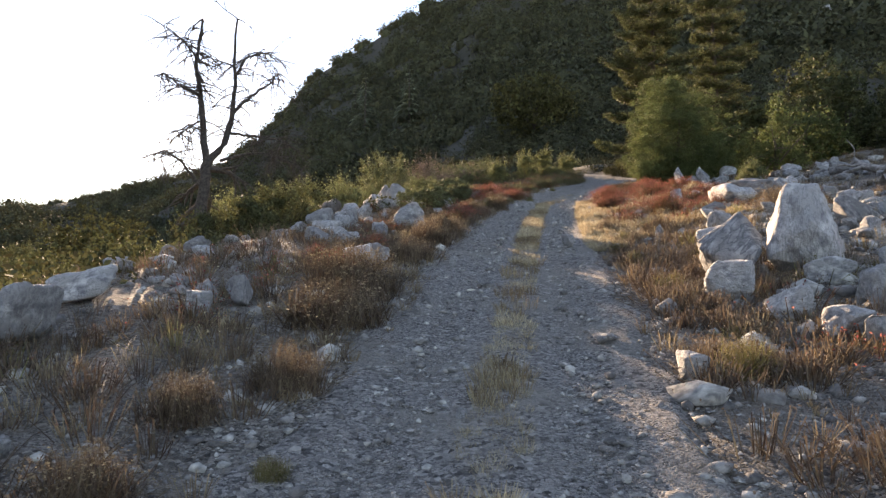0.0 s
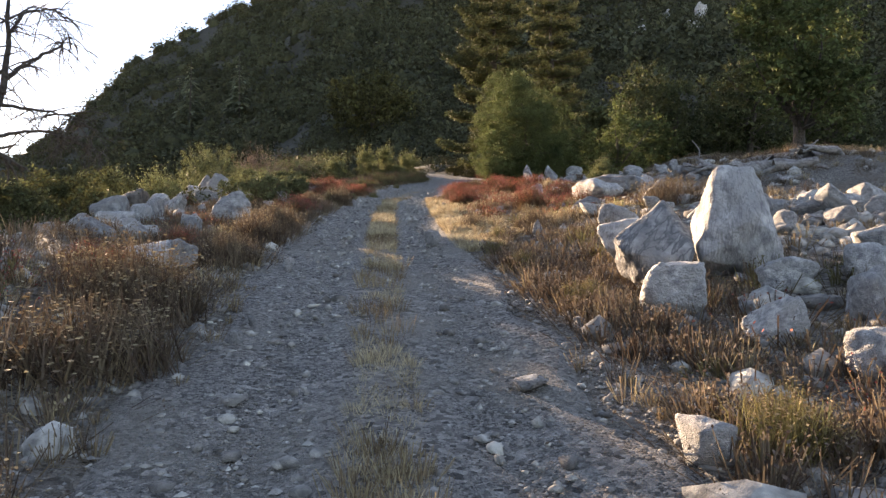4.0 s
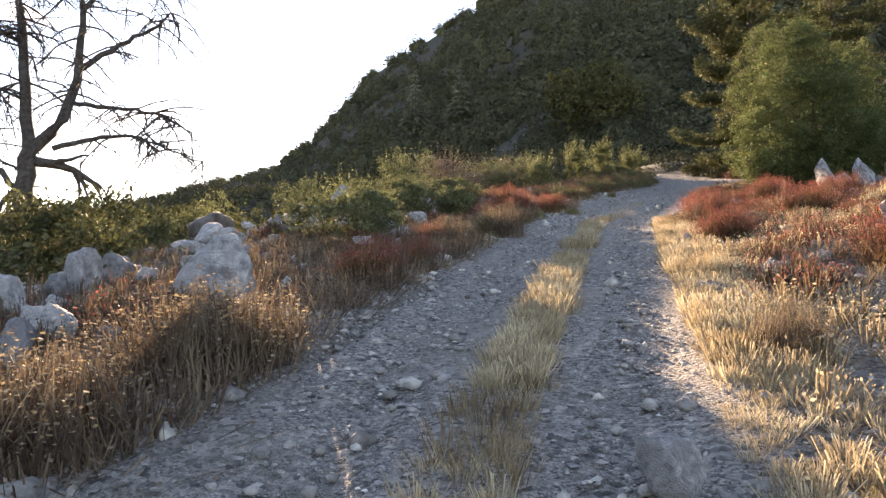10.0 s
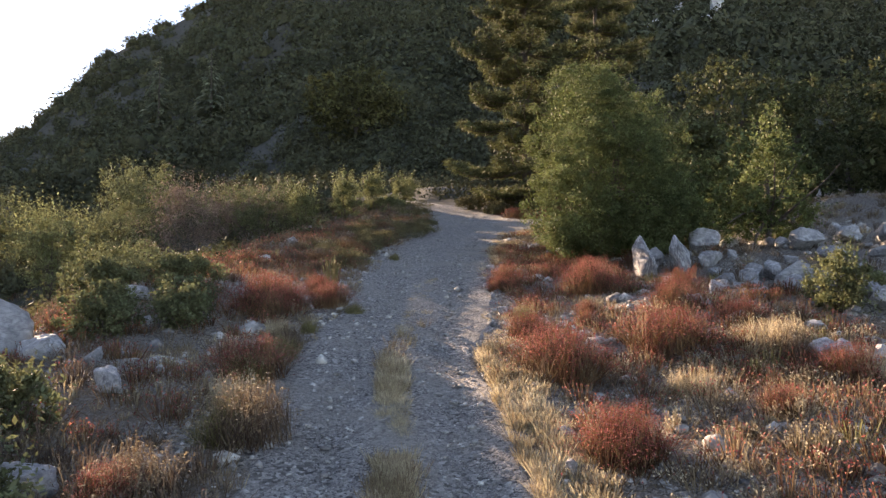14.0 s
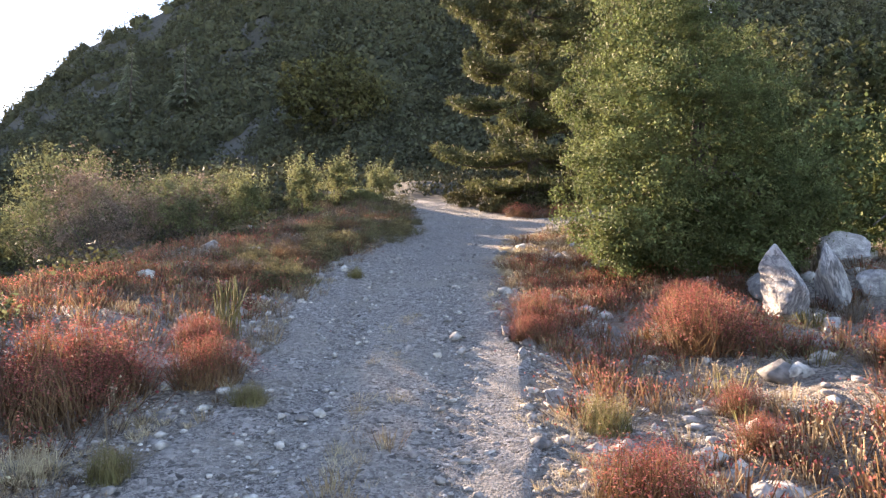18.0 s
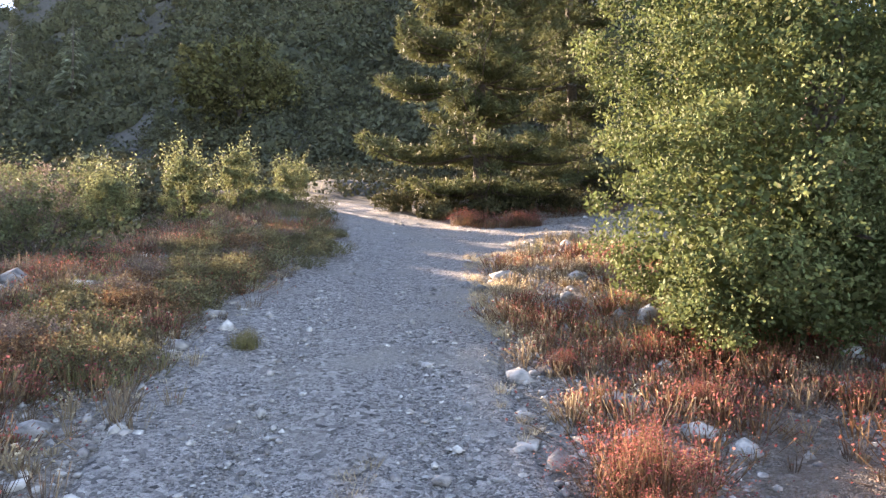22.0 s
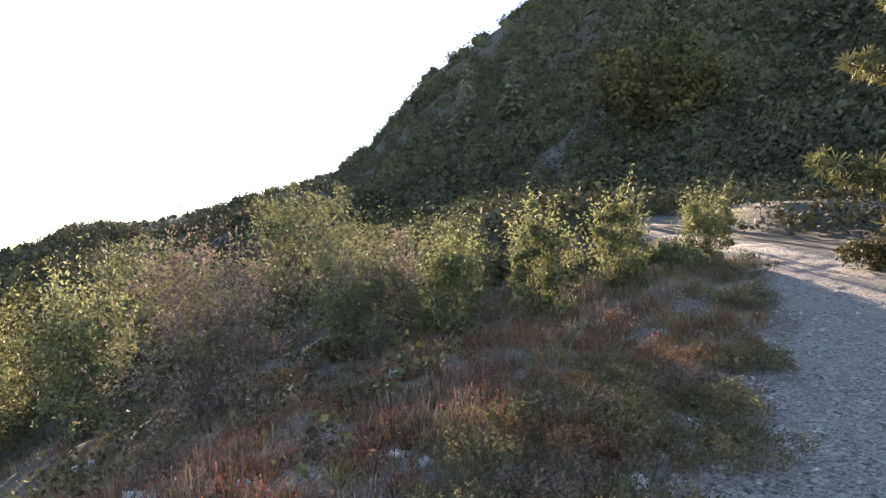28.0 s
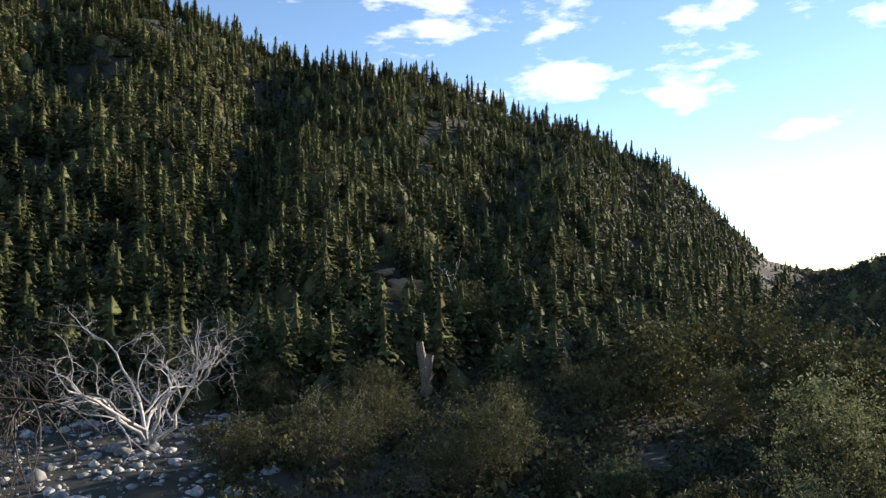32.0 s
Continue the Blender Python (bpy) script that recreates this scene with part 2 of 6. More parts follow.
WILLOW_LEAF = noise_mat("yellowing_willow_leaves", (0.088, 0.1, 0.044), (0.2, 0.208, 0.1), 0.8, 0.75, bump=0, island=0.4, leaf=0.33)
BROWN_LEAF = noise_mat("brown_seed_heads", (0.1, 0.078, 0.062), (0.22, 0.165, 0.13), 0.8, 0.85, bump=0, island=0.4, leaf=0.18)
OLIVE_LEAF = noise_mat("olive_brush_leaves", (0.05, 0.055, 0.024), (0.115, 0.115, 0.05), 0.8, 0.75, bump=0, island=0.45, leaf=0.25)
DUSTY_LEAF = noise_mat("dusty_brush_leaves", (0.045, 0.046, 0.02), (0.115, 0.108, 0.05), 0.5, 0.8, bump=0, island=0.45, leaf=0.2)
BLEACHED = noise_mat("bleached_wood", (0.26, 0.24, 0.22), (0.52, 0.49, 0.46), 3.0, 0.85, 20.0, 0.4)
PALE_STONES = noise_mat("pale_stream_stone", (0.14, 0.135, 0.125), (0.4, 0.385, 0.355), 2.0, 0.9, 12.0, 0.5, island=0.5)
RED_STEM = noise_mat("rust_red_buckwheat", (0.205, 0.055, 0.048), (0.43, 0.142, 0.118), 1.2, 0.85, bump=0, island=0.45, leaf=0.28)
RED_BROWN = noise_mat("red_brown_stems", (0.095, 0.055, 0.03), (0.21, 0.125, 0.068), 1.2, 0.85, bump=0, island=0.45, leaf=0.2)
TAN_BROWN = noise_mat("brown_dry_stems", (0.085, 0.06, 0.042), (0.21, 0.155, 0.105), 1.2, 0.85, bump=0, island=0.45, leaf=0.18)
DARKROCK = noise_mat("dark_weathered_stone", (0.06, 0.05, 0.042), (0.2, 0.17, 0.14), 5.0, 0.9, 30.0, 0.6)
GOLD_GRASS = noise_mat("golden_dry_grass", (0.29, 0.225, 0.135), (0.58, 0.49, 0.335), 1.6, 0.8, bump=0, island=0.4, leaf=0.28)
TAN_GRASS = noise_mat("tan_dry_grass", (0.16, 0.115, 0.07), (0.36, 0.28, 0.175), 1.2, 0.85, bump=0, island=0.4, leaf=0.25)
OLIVE_GRASS = noise_mat("olive_green_stems", (0.11, 0.1, 0.042), (0.27, 0.235, 0.11), 1.2, 0.85, bump=0, island=0.4, leaf=0.3)
FOREST = noise_mat("chaparral_leaves", (0.038, 0.041, 0.022), (0.086, 0.086, 0.046), 0.1, 0.9, bump=0, island=0.35, leaf=0.08)
OLIVE_FAR = noise_mat("slope_oak_leaves", (0.055, 0.054, 0.021), (0.14, 0.13, 0.05), 0.1, 0.85, bump=0, island=0.45, leaf=0.12)
CONIFER = noise_mat("fir_needles", (0.05, 0.057, 0.022), (0.125, 0.13, 0.05), 0.12, 0.85, bump=0, island=0.4, leaf=0.2)
# paler copy of the fir needles: haze and lit tips put into the colour
HAZEFIR = noise_mat("haze_lit_fir_needles", (0.12, 0.13, 0.08), (0.24, 0.25, 0.16), 0.2, 0.85, bump=0, island=0.4, leaf=0.4)
# hillside soil, its colour darkened to stand in for shade between the scrub
SHADESOIL = noise_mat("shade_darkened_hillside_soil", (0.018, 0.018, 0.011), (0.042, 0.04, 0.024), 0.9, 0.95, 2.0, 0.8, detail=9.0)
HERB_LEAF = noise_mat("brown_green_herb_leaves", (0.078, 0.074, 0.036), (0.175, 0.152, 0.078), 0.8, 0.8, bump=0, island=0.45, leaf=0.25)
SPLITWOOD = noise_mat("split_brown_wood", (0.1, 0.075, 0.055), (0.34, 0.26, 0.19), 6.0, 0.9, 20.0, 0.6)
EARTH = noise_mat("bare_orange_earth", (0.25, 0.15, 0.07), (0.48, 0.32, 0.17), 0.5, 0.95, 4.0, 0.8)


# ---- mesh helpers ----
rng = np.random.default_rng(7)


def mesh_of(name, verts, faces, mats, smooth=False, slots=None):
    """A mesh from arrays: verts (n, 3) and faces (m, 3 or 4)."""
    verts = np.asarray(verts, dtype=np.float32)
    faces = np.asarray(faces, dtype=np.int32)
    me = bpy.data.meshes.new(name)
    k = faces.shape[1]
    me.vertices.add(len(verts))
    me.vertices.foreach_set("co", verts.ravel())
    me.loops.add(faces.size)
    me.loops.foreach_set("vertex_index", faces.ravel())
    me.polygons.add(len(faces))
    me.polygons.foreach_set("loop_start", np.arange(0, faces.size, k, dtype=np.int32))
    if smooth:
        me.polygons.foreach_set("use_smooth", np.ones(len(faces), dtype=bool))
    for m in (mats if isinstance(mats, (list, tuple)) else [mats]):
        me.materials.append(m)
    if slots is not None:
        me.polygons.foreach_set("material_index", np.asarray(slots, dtype=np.int32))
    me.update(calc_edges=True)
    me.validate()
    return me


def put(name, me, parent=None, label="", at=None):
    ob = new(name, me)
    if parent is not None:
        ob.parent = parent
    if at is not None:
        ob.location = at
    if label:
        ob["label"] = label
    return ob


def thing(name, at, label, category, group="", kind=""):
    ob = new(name)
    ob.location = at
    ob.empty_display_size = 0.2
    return tagged(ob, label, category, group, kind)


# ---- the lie of the land ----
PY = [-400, -60, -20, 0, 8, 17, 22, 26, 34, 42, 49.5, 54, 62, 75, 95, 400]
PZ = [-40, -9, -3.6, -0.5, 0.65, 2.3, 3.1, 3.75, 4.95, 6.4, 7.7, 8.5, 10.0, 11.9, 14.0, 14.0]
CY = [-60, 0, 8.5, 15, 22.5, 25.5, 31, 34, 38, 43, 46, 50.5, 55, 60, 65, 70, 90]
CX = [-8, -0.4, 0.8, 1.75, 2.95, 3.5, 4.55, 5.6, 6.8, 8.5, 9.8, 11.9, 13.3, 13.4, 11.5, 9, 9]
LW = [1.7, 1.7, 1.8, 1.8, 1.7, 1.7, 1.8, 1.8, 1.9, 2.2, 2.1, 2.2, 1.8, 1.5, 1.4, 1.4, 1.4]
RW = [1.7, 1.7, 1.7, 1.7, 1.5, 1.5, 1.6, 1.8, 1.8, 1.9, 2.4, 4.0, 2.2, 1.5, 1.4, 1.4, 1.4]
DROP_U = [-400, -90, -55, -30, -16, -12, -9.5, -7.5, -5.5, -3, 0, 3, 5, 12, 20, 60, 400]
DROP_Z = [-12, -12, -11.5, -6.8, -3.0, -1.7, -0.7, -0.05, 0.15, 0.08, 0, 0.2, 0.55, 1.1, 1.5, 3.0, 3.0]
CREST_AZ = [-180, -150, -125, -112, -97, -84, -76, -70, -62, -56, -49, -44, -38, -33, -26, -21, -17, -14.5, -12, -6.5, -1, 10, 22, 35, 44, 52, 60, 80, 110, 150, 180]
CREST_EL = [1.5, 8, 17, 21.0, 20.6, 16.8, 16.4, 14.4, 11.4, 8.5, 0.9, 0.4, 3.4, 4.2, 5.8, 7.4, 9.9, 13.0, 15.8, 19.5, 22.3, 26, 27, 24.5, 20.8, 17.5, 15.5, 12, 8, 3, 1.5]
FOOT_D = [120, 110, 95, 85, 85, 85, 85, 90, 95, 100, 110, 110, 100, 95, 92, 95, 100, 104, 104, 98, 88, 64, 50, 48, 55, 60, 65, 70, 75, 90, 120]
CREST_D = [500, 420, 380, 380, 380, 400, 420, 430, 450, 480, 600, 600, 420, 400, 400, 400, 400, 400, 400, 400, 400, 400, 400, 400, 400, 400, 400, 380, 380, 420, 500]
OX, OY = 6.0, 30.0


def smooth_noise(x, y, scale, seed):
    """Cheap lattice noise in [-1, 1]."""
    x, y = np.asarray(x) / scale + seed * 17.3, np.asarray(y) / scale - seed * 9.1
    xi, yi = np.floor(x), np.floor(y)
    fx, fy = x - xi, y - yi
    fx, fy = fx * fx * (3 - 2 * fx), fy * fy * (3 - 2 * fy)

    def h(a, b):
        v = np.sin(a * 127.1 + b * 311.7 + seed * 74.7) * 43758.5453
        return 2 * (v - np.floor(v)) - 1
    return (h(xi, yi) * (1 - fx) + h(xi + 1, yi) * fx) * (1 - fy) + (h(xi, yi + 1) * (1 - fx) + h(xi + 1, yi + 1) * fx) * fy


def side_road(x, y):
    """Distance from the middle of the level track that leaves towards +x."""
    return np.where(x > 11, np.abs(y - np.interp(x, [11, 16, 22, 32, 45], [50.2, 50.8, 50.2, 48.5, 45])), 99.0)


def local_z(x, y):
    u = x - np.interp(y, CY, CX)
    z = np.interp(y, PY, PZ) + np.interp(u, DROP_U, DROP_Z)
    z = z - 0.1 * np.clip(-u - 3.5, 0, 4) * np.clip((y - 51) / 8, 0, 1)
    z = z + 0.9 * np.clip((u - 11) / 6, 0, 1) * np.clip((46.5 - y) / 3, 0, 1) * np.clip((y - 18) / 8, 0, 1)
    bed = -2.5 + 0.02 * (y - 60) + 0.0 * x
    k = np.clip((-u - 14) / 40, 0, 1)
    k = k * k * (3 - 2 * k)
    z = z * (1 - k) + bed * k
    rough = np.clip((np.abs(u) - 1.6) / 2.5, 0.0, 1.0)
    z = z + rough * (0.16 * smooth_noise(x, y, 2.3, 1) + 0.06 * smooth_noise(x, y, 0.7, 2) + 0.3 * smooth_noise(x, y, 7.0, 3) * np.clip(np.abs(u) / 8, 0, 1))
    return z


def ground_z(x, y):
    x, y = np.asarray(x, dtype=float), np.asarray(y, dtype=float)
    dx, dy = x - OX, y - OY
    d = np.hypot(dx, dy) + 1e-6
    az = np.degrees(np.arctan2(dx, dy))
    el, d0, d1 = np.interp(az, CREST_AZ, CREST_EL), np.interp(az, CREST_AZ, FOOT_D), np.interp(az, CREST_AZ, CREST_D)
    near = local_z(OX + dx / d * np.minimum(d, d0), OY + dy / d * np.minimum(d, d0))
    crest = 7.0 + d1 * np.tan(np.radians(el))
    s = np.clip((d - d0) / (d1 - d0), 0, 1)
    hill = near + (crest - near) * (0.75 * s + 0.25 * s * s)
    gully = (smooth_noise(az, d * 0.0 + 3, 5.0, 5) * 9 + smooth_noise(x, y, 40, 6) * 6 + smooth_noise(x, y, 16, 8) * 2.5) * np.clip(s * 3, 0, 1) * np.clip((1 - s) * 4, 0.12, 1)
    back = np.clip((d - d1) / (d1 * 1.5), 0, 1)
    return np.where(d < d0, near, (hill + gully) * (1 - back) + (-20.0) * back)


def zat(x, y):
    return float(ground_z(x, y))


def spaced(lo, hi, step, far, grow=1.075):
    mid = list(np.arange(lo, hi + step / 2, step))
    out, s, v = [], step, hi
    while v < far:
        s *= grow
        v += s
        out.append(v)
    left, s, v = [], step, lo
    while v > -far:
        s *= grow
        v -= s
        left.append(v)
    return np.array(left[::-1] + mid + out)


def grid_faces(nx, ny):
    i = np.arange(nx - 1)[None, :] + np.arange(ny - 1)[:, None] * nx
    return np.stack([i, i + 1, i + 1 + nx, i + nx], -1).reshape(-1, 4)


def road_depth(x, y):
    """How far inside the track a place lies, in metres (negative outside)."""
    u = x - np.interp(y, CY, CX)
    wob = 0.18 * smooth_noise(x, y, 1.1, 11) + 0.1 * smooth_noise(x, y, 0.4, 12)
    main = np.minimum(u + np.interp(y, CY, LW), np.interp(y, CY, RW) - u) + wob
    return np.maximum(main, 2.1 - side_road(x, y) + wob)


gx, gy = spaced(-9, 18, 0.3, 2600, 1.09), spaced(-2, 58, 0.34, 2600, 1.09)
GX, GY = np.meshgrid(gx, gy)
GZ = ground_z(GX, GY) - np.clip(road_depth(GX, GY) * 0.25, 0, 0.06)
dist = np.hypot(GX - OX, GY - OY)
faces = grid_faces(len(gx), len(gy))
fd = dist.ravel()[faces].mean(1)
faz = np.degrees(np.arctan2(GX.ravel() - OX, GY.ravel() - OY))[faces[:, 0]]
fu = (GX - np.interp(GY, CY, CX)).ravel()[faces[:, 0]]
# slot 1, hills and far flats: the soil with scrub shade in its colour
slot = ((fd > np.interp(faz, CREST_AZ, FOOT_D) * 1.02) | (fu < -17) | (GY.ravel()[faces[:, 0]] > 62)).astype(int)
ground = put("ground", mesh_of("ground", np.stack([GX, GY, GZ], -1).reshape(-1, 3), faces, [SOIL, SHADESOIL], True, slot))
tagged(ground, "dry stony valley ground rising into dark scrub hillsides", "ground", kind="structure")


def rut(u):
    """Two shallow wheel ruts and a low crown between them."""
    return -0.05 * np.exp(-((u - 0.85) / 0.35) ** 2) - 0.05 * np.exp(-((u + 0.85) / 0.35) ** 2) + 0.025 * np.exp(-(u / 0.3) ** 2)


def road_strip():
    ys = np.arange(-14, 68, 0.14)
    cs = np.linspace(0, 1, 33)
    Y = np.repeat(ys[:, None], len(cs), 1)
    cx = np.interp(ys, CY, CX)[:, None]
    lw = np.interp(ys, CY, LW)[:, None] + 0.22 * smooth_noise(ys, ys * 0, 1.3, 21)[:, None] + 0.1 * smooth_noise(ys, ys * 0, 0.5, 23)[:, None]
    rw = np.interp(ys, CY, RW)[:, None] + 0.22 * smooth_noise(ys, ys * 0, 1.3, 22)[:, None] + 0.1 * smooth_noise(ys, ys * 0, 0.5, 24)[:, None]
    U = -lw + (lw + rw) * cs[None, :]
    X = cx + U
    edge = np.minimum(cs, 1 - cs)[None, :] * 2
    Z = ground_z(X, Y) + np.clip(edge * 0.35, 0, 0.02) + rut(U) * np.clip((48 - Y) / 10, 0, 1) + 0.012 * smooth_noise(X, Y, 0.5, 31) + 0.008 * smooth_noise(X, Y, 0.22, 32) - 0.03 * (edge < 0.01)
    return np.stack([X, Y, Z], -1).reshape(-1, 3), grid_faces(len(cs), len(ys))


road = put("road", mesh_of("road", *road_strip(), GRAVEL, True))
tagged(road, "unpaved gravel track with two wheel ruts", "road", kind="structure")
sxs = np.arange(10.5, 46, 0.2)
scs = np.linspace(-2.2, 2.2, 23)
SX = np.repeat(sxs[:, None], len(scs), 1)
SY = np.interp(sxs, [11, 16, 22, 32, 45], [50.2, 50.8, 50.2, 48.5, 45])[:, None] + scs[None, :] + 0.25 * smooth_noise(sxs, sxs * 0, 1.5, 25)[:, None]
SZ = ground_z(SX, SY) + 0.03 + 0.012 * smooth_noise(SX, SY, 0.5, 33) - 0.06 * (np.abs(scs[None, :]) > 2.1)
side = put("road_branch", mesh_of("road_branch", np.stack([SX, SY, SZ], -1).reshape(-1, 3), grid_faces(len(scs), len(sxs)), GRAVEL, True))
tagged(side, "level pale gravel track branching off the main one", "road", kind="structure")


# ---- plants ----
def leaf_quads(centres, size, aspect=1.6, flat=0.0, faces_out=None):
    """One small leaf, a quad, at each centre, turned at random or, where directions are given, mostly facing them."""
    n = len(centres)
    a = rng.normal(size=(n, 3))
    a[:, 2] *= 1 - flat
    a /= np.linalg.norm(a, axis=1, keepdims=True)
    if faces_out is None:
        b = np.cross(a, rng.normal(size=(n, 3)))
    else:
        o = faces_out / (np.linalg.norm(faces_out, axis=1, keepdims=True) + 1e-9) + rng.normal(size=(n, 3)) * 0.8
        a = np.cross(o, a)
        a /= np.linalg.norm(a, axis=1, keepdims=True) + 1e-9
        b = np.cross(o, a)
    b /= np.linalg.norm(b, axis=1, keepdims=True) + 1e-9
    s = (size * rng.uniform(0.6, 1.35, n))[:, None]
    a, b = a * s * aspect / 2, b * s / 2
    v = np.stack([centres - a, centres + b * 0.9 - a * 0.1, centres + a, centres - b * 0.9 - a * 0.1], 1)
    return v.reshape(-1, 3), np.arange(4 * n).reshape(-1, 4)


def tube(points, radii, sides=6):
    """A tapered tube through points."""
    points = np.asarray(points, float)
    n = len(points)
    d = np.gradient(points, axis=0)
    d /= np.linalg.norm(d, axis=1, keepdims=True) + 1e-9
    ref = np.where(np.abs(d[:, 2:3]) < 0.9, [[0, 0, 1.0]], [[1.0, 0, 0]])
    e = np.cross(d, ref)
    e /= np.linalg.norm(e, axis=1, keepdims=True) + 1e-9
    f = np.cross(d, e)
    ang = np.linspace(0, 2 * np.pi, sides, endpoint=False)
    ring = e[:, None] * np.cos(ang)[None, :, None] + f[:, None] * np.sin(ang)[None, :, None]
    v = points[:, None] + ring * np.asarray(radii, float)[:, None, None]
    i = np.arange(n - 1)[:, None] * sides + np.arange(sides)[None, :]
    j = np.arange(n - 1)[:, None] * sides + (np.arange(sides)[None, :] + 1) % sides
    fc = np.stack([i, j, j + sides, i + sides], -1).reshape(-1, 4)
    return v.reshape(-1, 3), fc


def merge(parts):
    vs, fs, o = [], [], 0
    for v, f in parts:
        vs.append(v)
        fs.append(f + o)
        o += len(v)
    return np.concatenate(vs), np.concatenate(fs)


def limb(start, direction, length, r0, r1, n=7, bend=0.25, droop=0.0):
    """Points and radii of a crooked limb."""
    p, d = np.array(start, float), np.array(direction, float)
    d /= np.linalg.norm(d)
    pts = [p.copy()]
    for k in range(n):
        d = d + rng.normal(size=3) * bend / n ** 0.5
        d[2] -= droop / n
        d /= np.linalg.norm(d)
        p = p + d * length / n
        pts.append(p.copy())
    return np.array(pts), np.linspace(r0, r1, n + 1)


def crown_points(lobes, n, shell=0.45):
    """Points in the outer shells of some ellipsoids (x, y, z, rx, ry, rz), uneven."""
    out = []
    w = np.array([l[3] * l[4] + l[4] * l[5] for l in lobes])
    w = w / w.sum()
    for l, k in zip(lobes, w):
        m = int(n * k)
        v = rng.normal(size=(m, 3))
        v /= np.linalg.norm(v, axis=1, keepdims=True)
        bumps = 1 + 0.16 * np.sin(v[:, 0] * 7 + l[0] * 3) * np.sin(v[:, 1] * 6 + l[1]) + 0.12 * np.sin(v[:, 2] * 9 + v[:, 0] * 5 + l[2])
        r = (1 - shell * rng.random(m) ** 1.6) * bumps
        out.append(np.array(l[:3]) + v * r[:, None] * np.array(l[3:6]))
    return np.concatenate(out)


def clusters(lobes, n, leaves, size, squash=0.8):
    """Leaves gathered in n twig clumps over the outer shells of the lobes, with gaps between the clumps."""
    mid = crown_points(lobes, n, 0.22)
    m = max(4, leaves // max(len(mid), 1))
    rad = np.repeat(rng.uniform(0.6, 1.35, len(mid)) * size, m)[:, None]
    v = rng.normal(size=(len(mid) * m, 3))
    v /= np.linalg.norm(v, axis=1, keepdims=True)
    v *= rng.random((len(v), 1)) ** 0.45
    return np.repeat(mid, m, 0) + v * rad * [1, 1, squash]


def broad_tree(name, x, y, height, lobes, leaves, leaf, mat, label, category="tree", sprays=0, group=""):
    """A rounded tree or large bush: trunk, limbs, crown of small leaves. Lobes are relative to the base."""
    base = thing(name, (x, y, zat(x, y) - 0.05), label, category, group)
    pts, rad = limb((0, 0, -0.2), (0.05, 0.02, 1), height * 0.55, height * 0.032, height * 0.014, 7, 0.2)
    put("trunk", mesh_of("trunk", *tube(pts, rad, 8), BARK, True), base)
    for l in lobes:
        k = rng.integers(2, 6)
        to = np.array(l[:3]) - pts[k]
        for q in range(3):
            p2, r2 = limb(pts[k], to + rng.normal(size=3) * 0.3 * np.linalg.norm(to), np.linalg.norm(to) * rng.uniform(0.8, 1.2), height * 0.013, height * 0.003, 6, 0.35)
            put("limb", mesh_of("limb", *tube(p2, r2, 5), BARK, True), base)
    small = []
    for l in lobes:
        for q in range(7):
            u = rng.normal(size=3)
            u /= np.linalg.norm(u)
            s = rng.uniform(0.26, 0.44)
            small.append(tuple(np.array(l[:3]) + u * np.array(l[3:6]) * rng.uniform(0.62, 0.86)) + tuple(np.array(l[3:6]) * s))
    clump_r = 0.27 * (height / 6.6) ** 0.8
    c = np.concatenate([crown_points(lobes, int(leaves * 0.15)), clusters(list(lobes) + small, int(170 + leaves / 260), int(leaves * 0.85), clump_r)])
    main, lobes = lobes, list(lobes) + small
    if sprays:
        tips = crown_points(lobes, sprays, 0.08)
        mid = np.array([l[:3] for l in lobes]).mean(0)
        out = tips - mid
        out /= np.linalg.norm(out, axis=1, keepdims=True)
        out[:, 2] += 0.5
        run = [tips + out * t * rng.uniform(0.15, 0.5, (len(tips), 1)) + rng.normal(size=tips.shape) * 0.02 for t in np.linspace(-0.3, 1, 7)]
        c = np.concatenate([c] + run)
    c = c[c[:, 2] > 0.03]
    deep = crown_points([tuple(l[:3]) + tuple(0.72 * v for v in l[3:6]) for l in main], int(leaves * 0.2), 0.5)
    deep = deep[deep[:, 2] > 0.2]
    put("crown", mesh_of("crown", *merge([leaf_quads(c, leaf), leaf_quads(deep, leaf * 1.7)]), mat), base)
    return base


def needle_puffs(centres, radius, per):
    """Round tufts of long needles that point outwards and up from each centre."""
    n = len(centres) * per
    d = rng.normal(size=(n, 3)) + [0, 0, 0.35]
    d /= np.linalg.norm(d, axis=1, keepdims=True)
    o = np.repeat(centres, per, 0)
    r = np.repeat(radius, per)[:, None] * rng.uniform(0.45, 1.0, (n, 1))
    s = np.cross(d, rng.normal(size=(n, 3)))
    s /= np.linalg.norm(s, axis=1, keepdims=True) + 1e-9
    s *= 0.017
    v = np.stack([o + d * r * 0.25 - s, o + d * r * 0.25 + s, o + d * r + s * 0.6, o + d * r - s * 0.6], 1)
    return v.reshape(-1, 3), np.arange(4 * n).reshape(-1, 4)


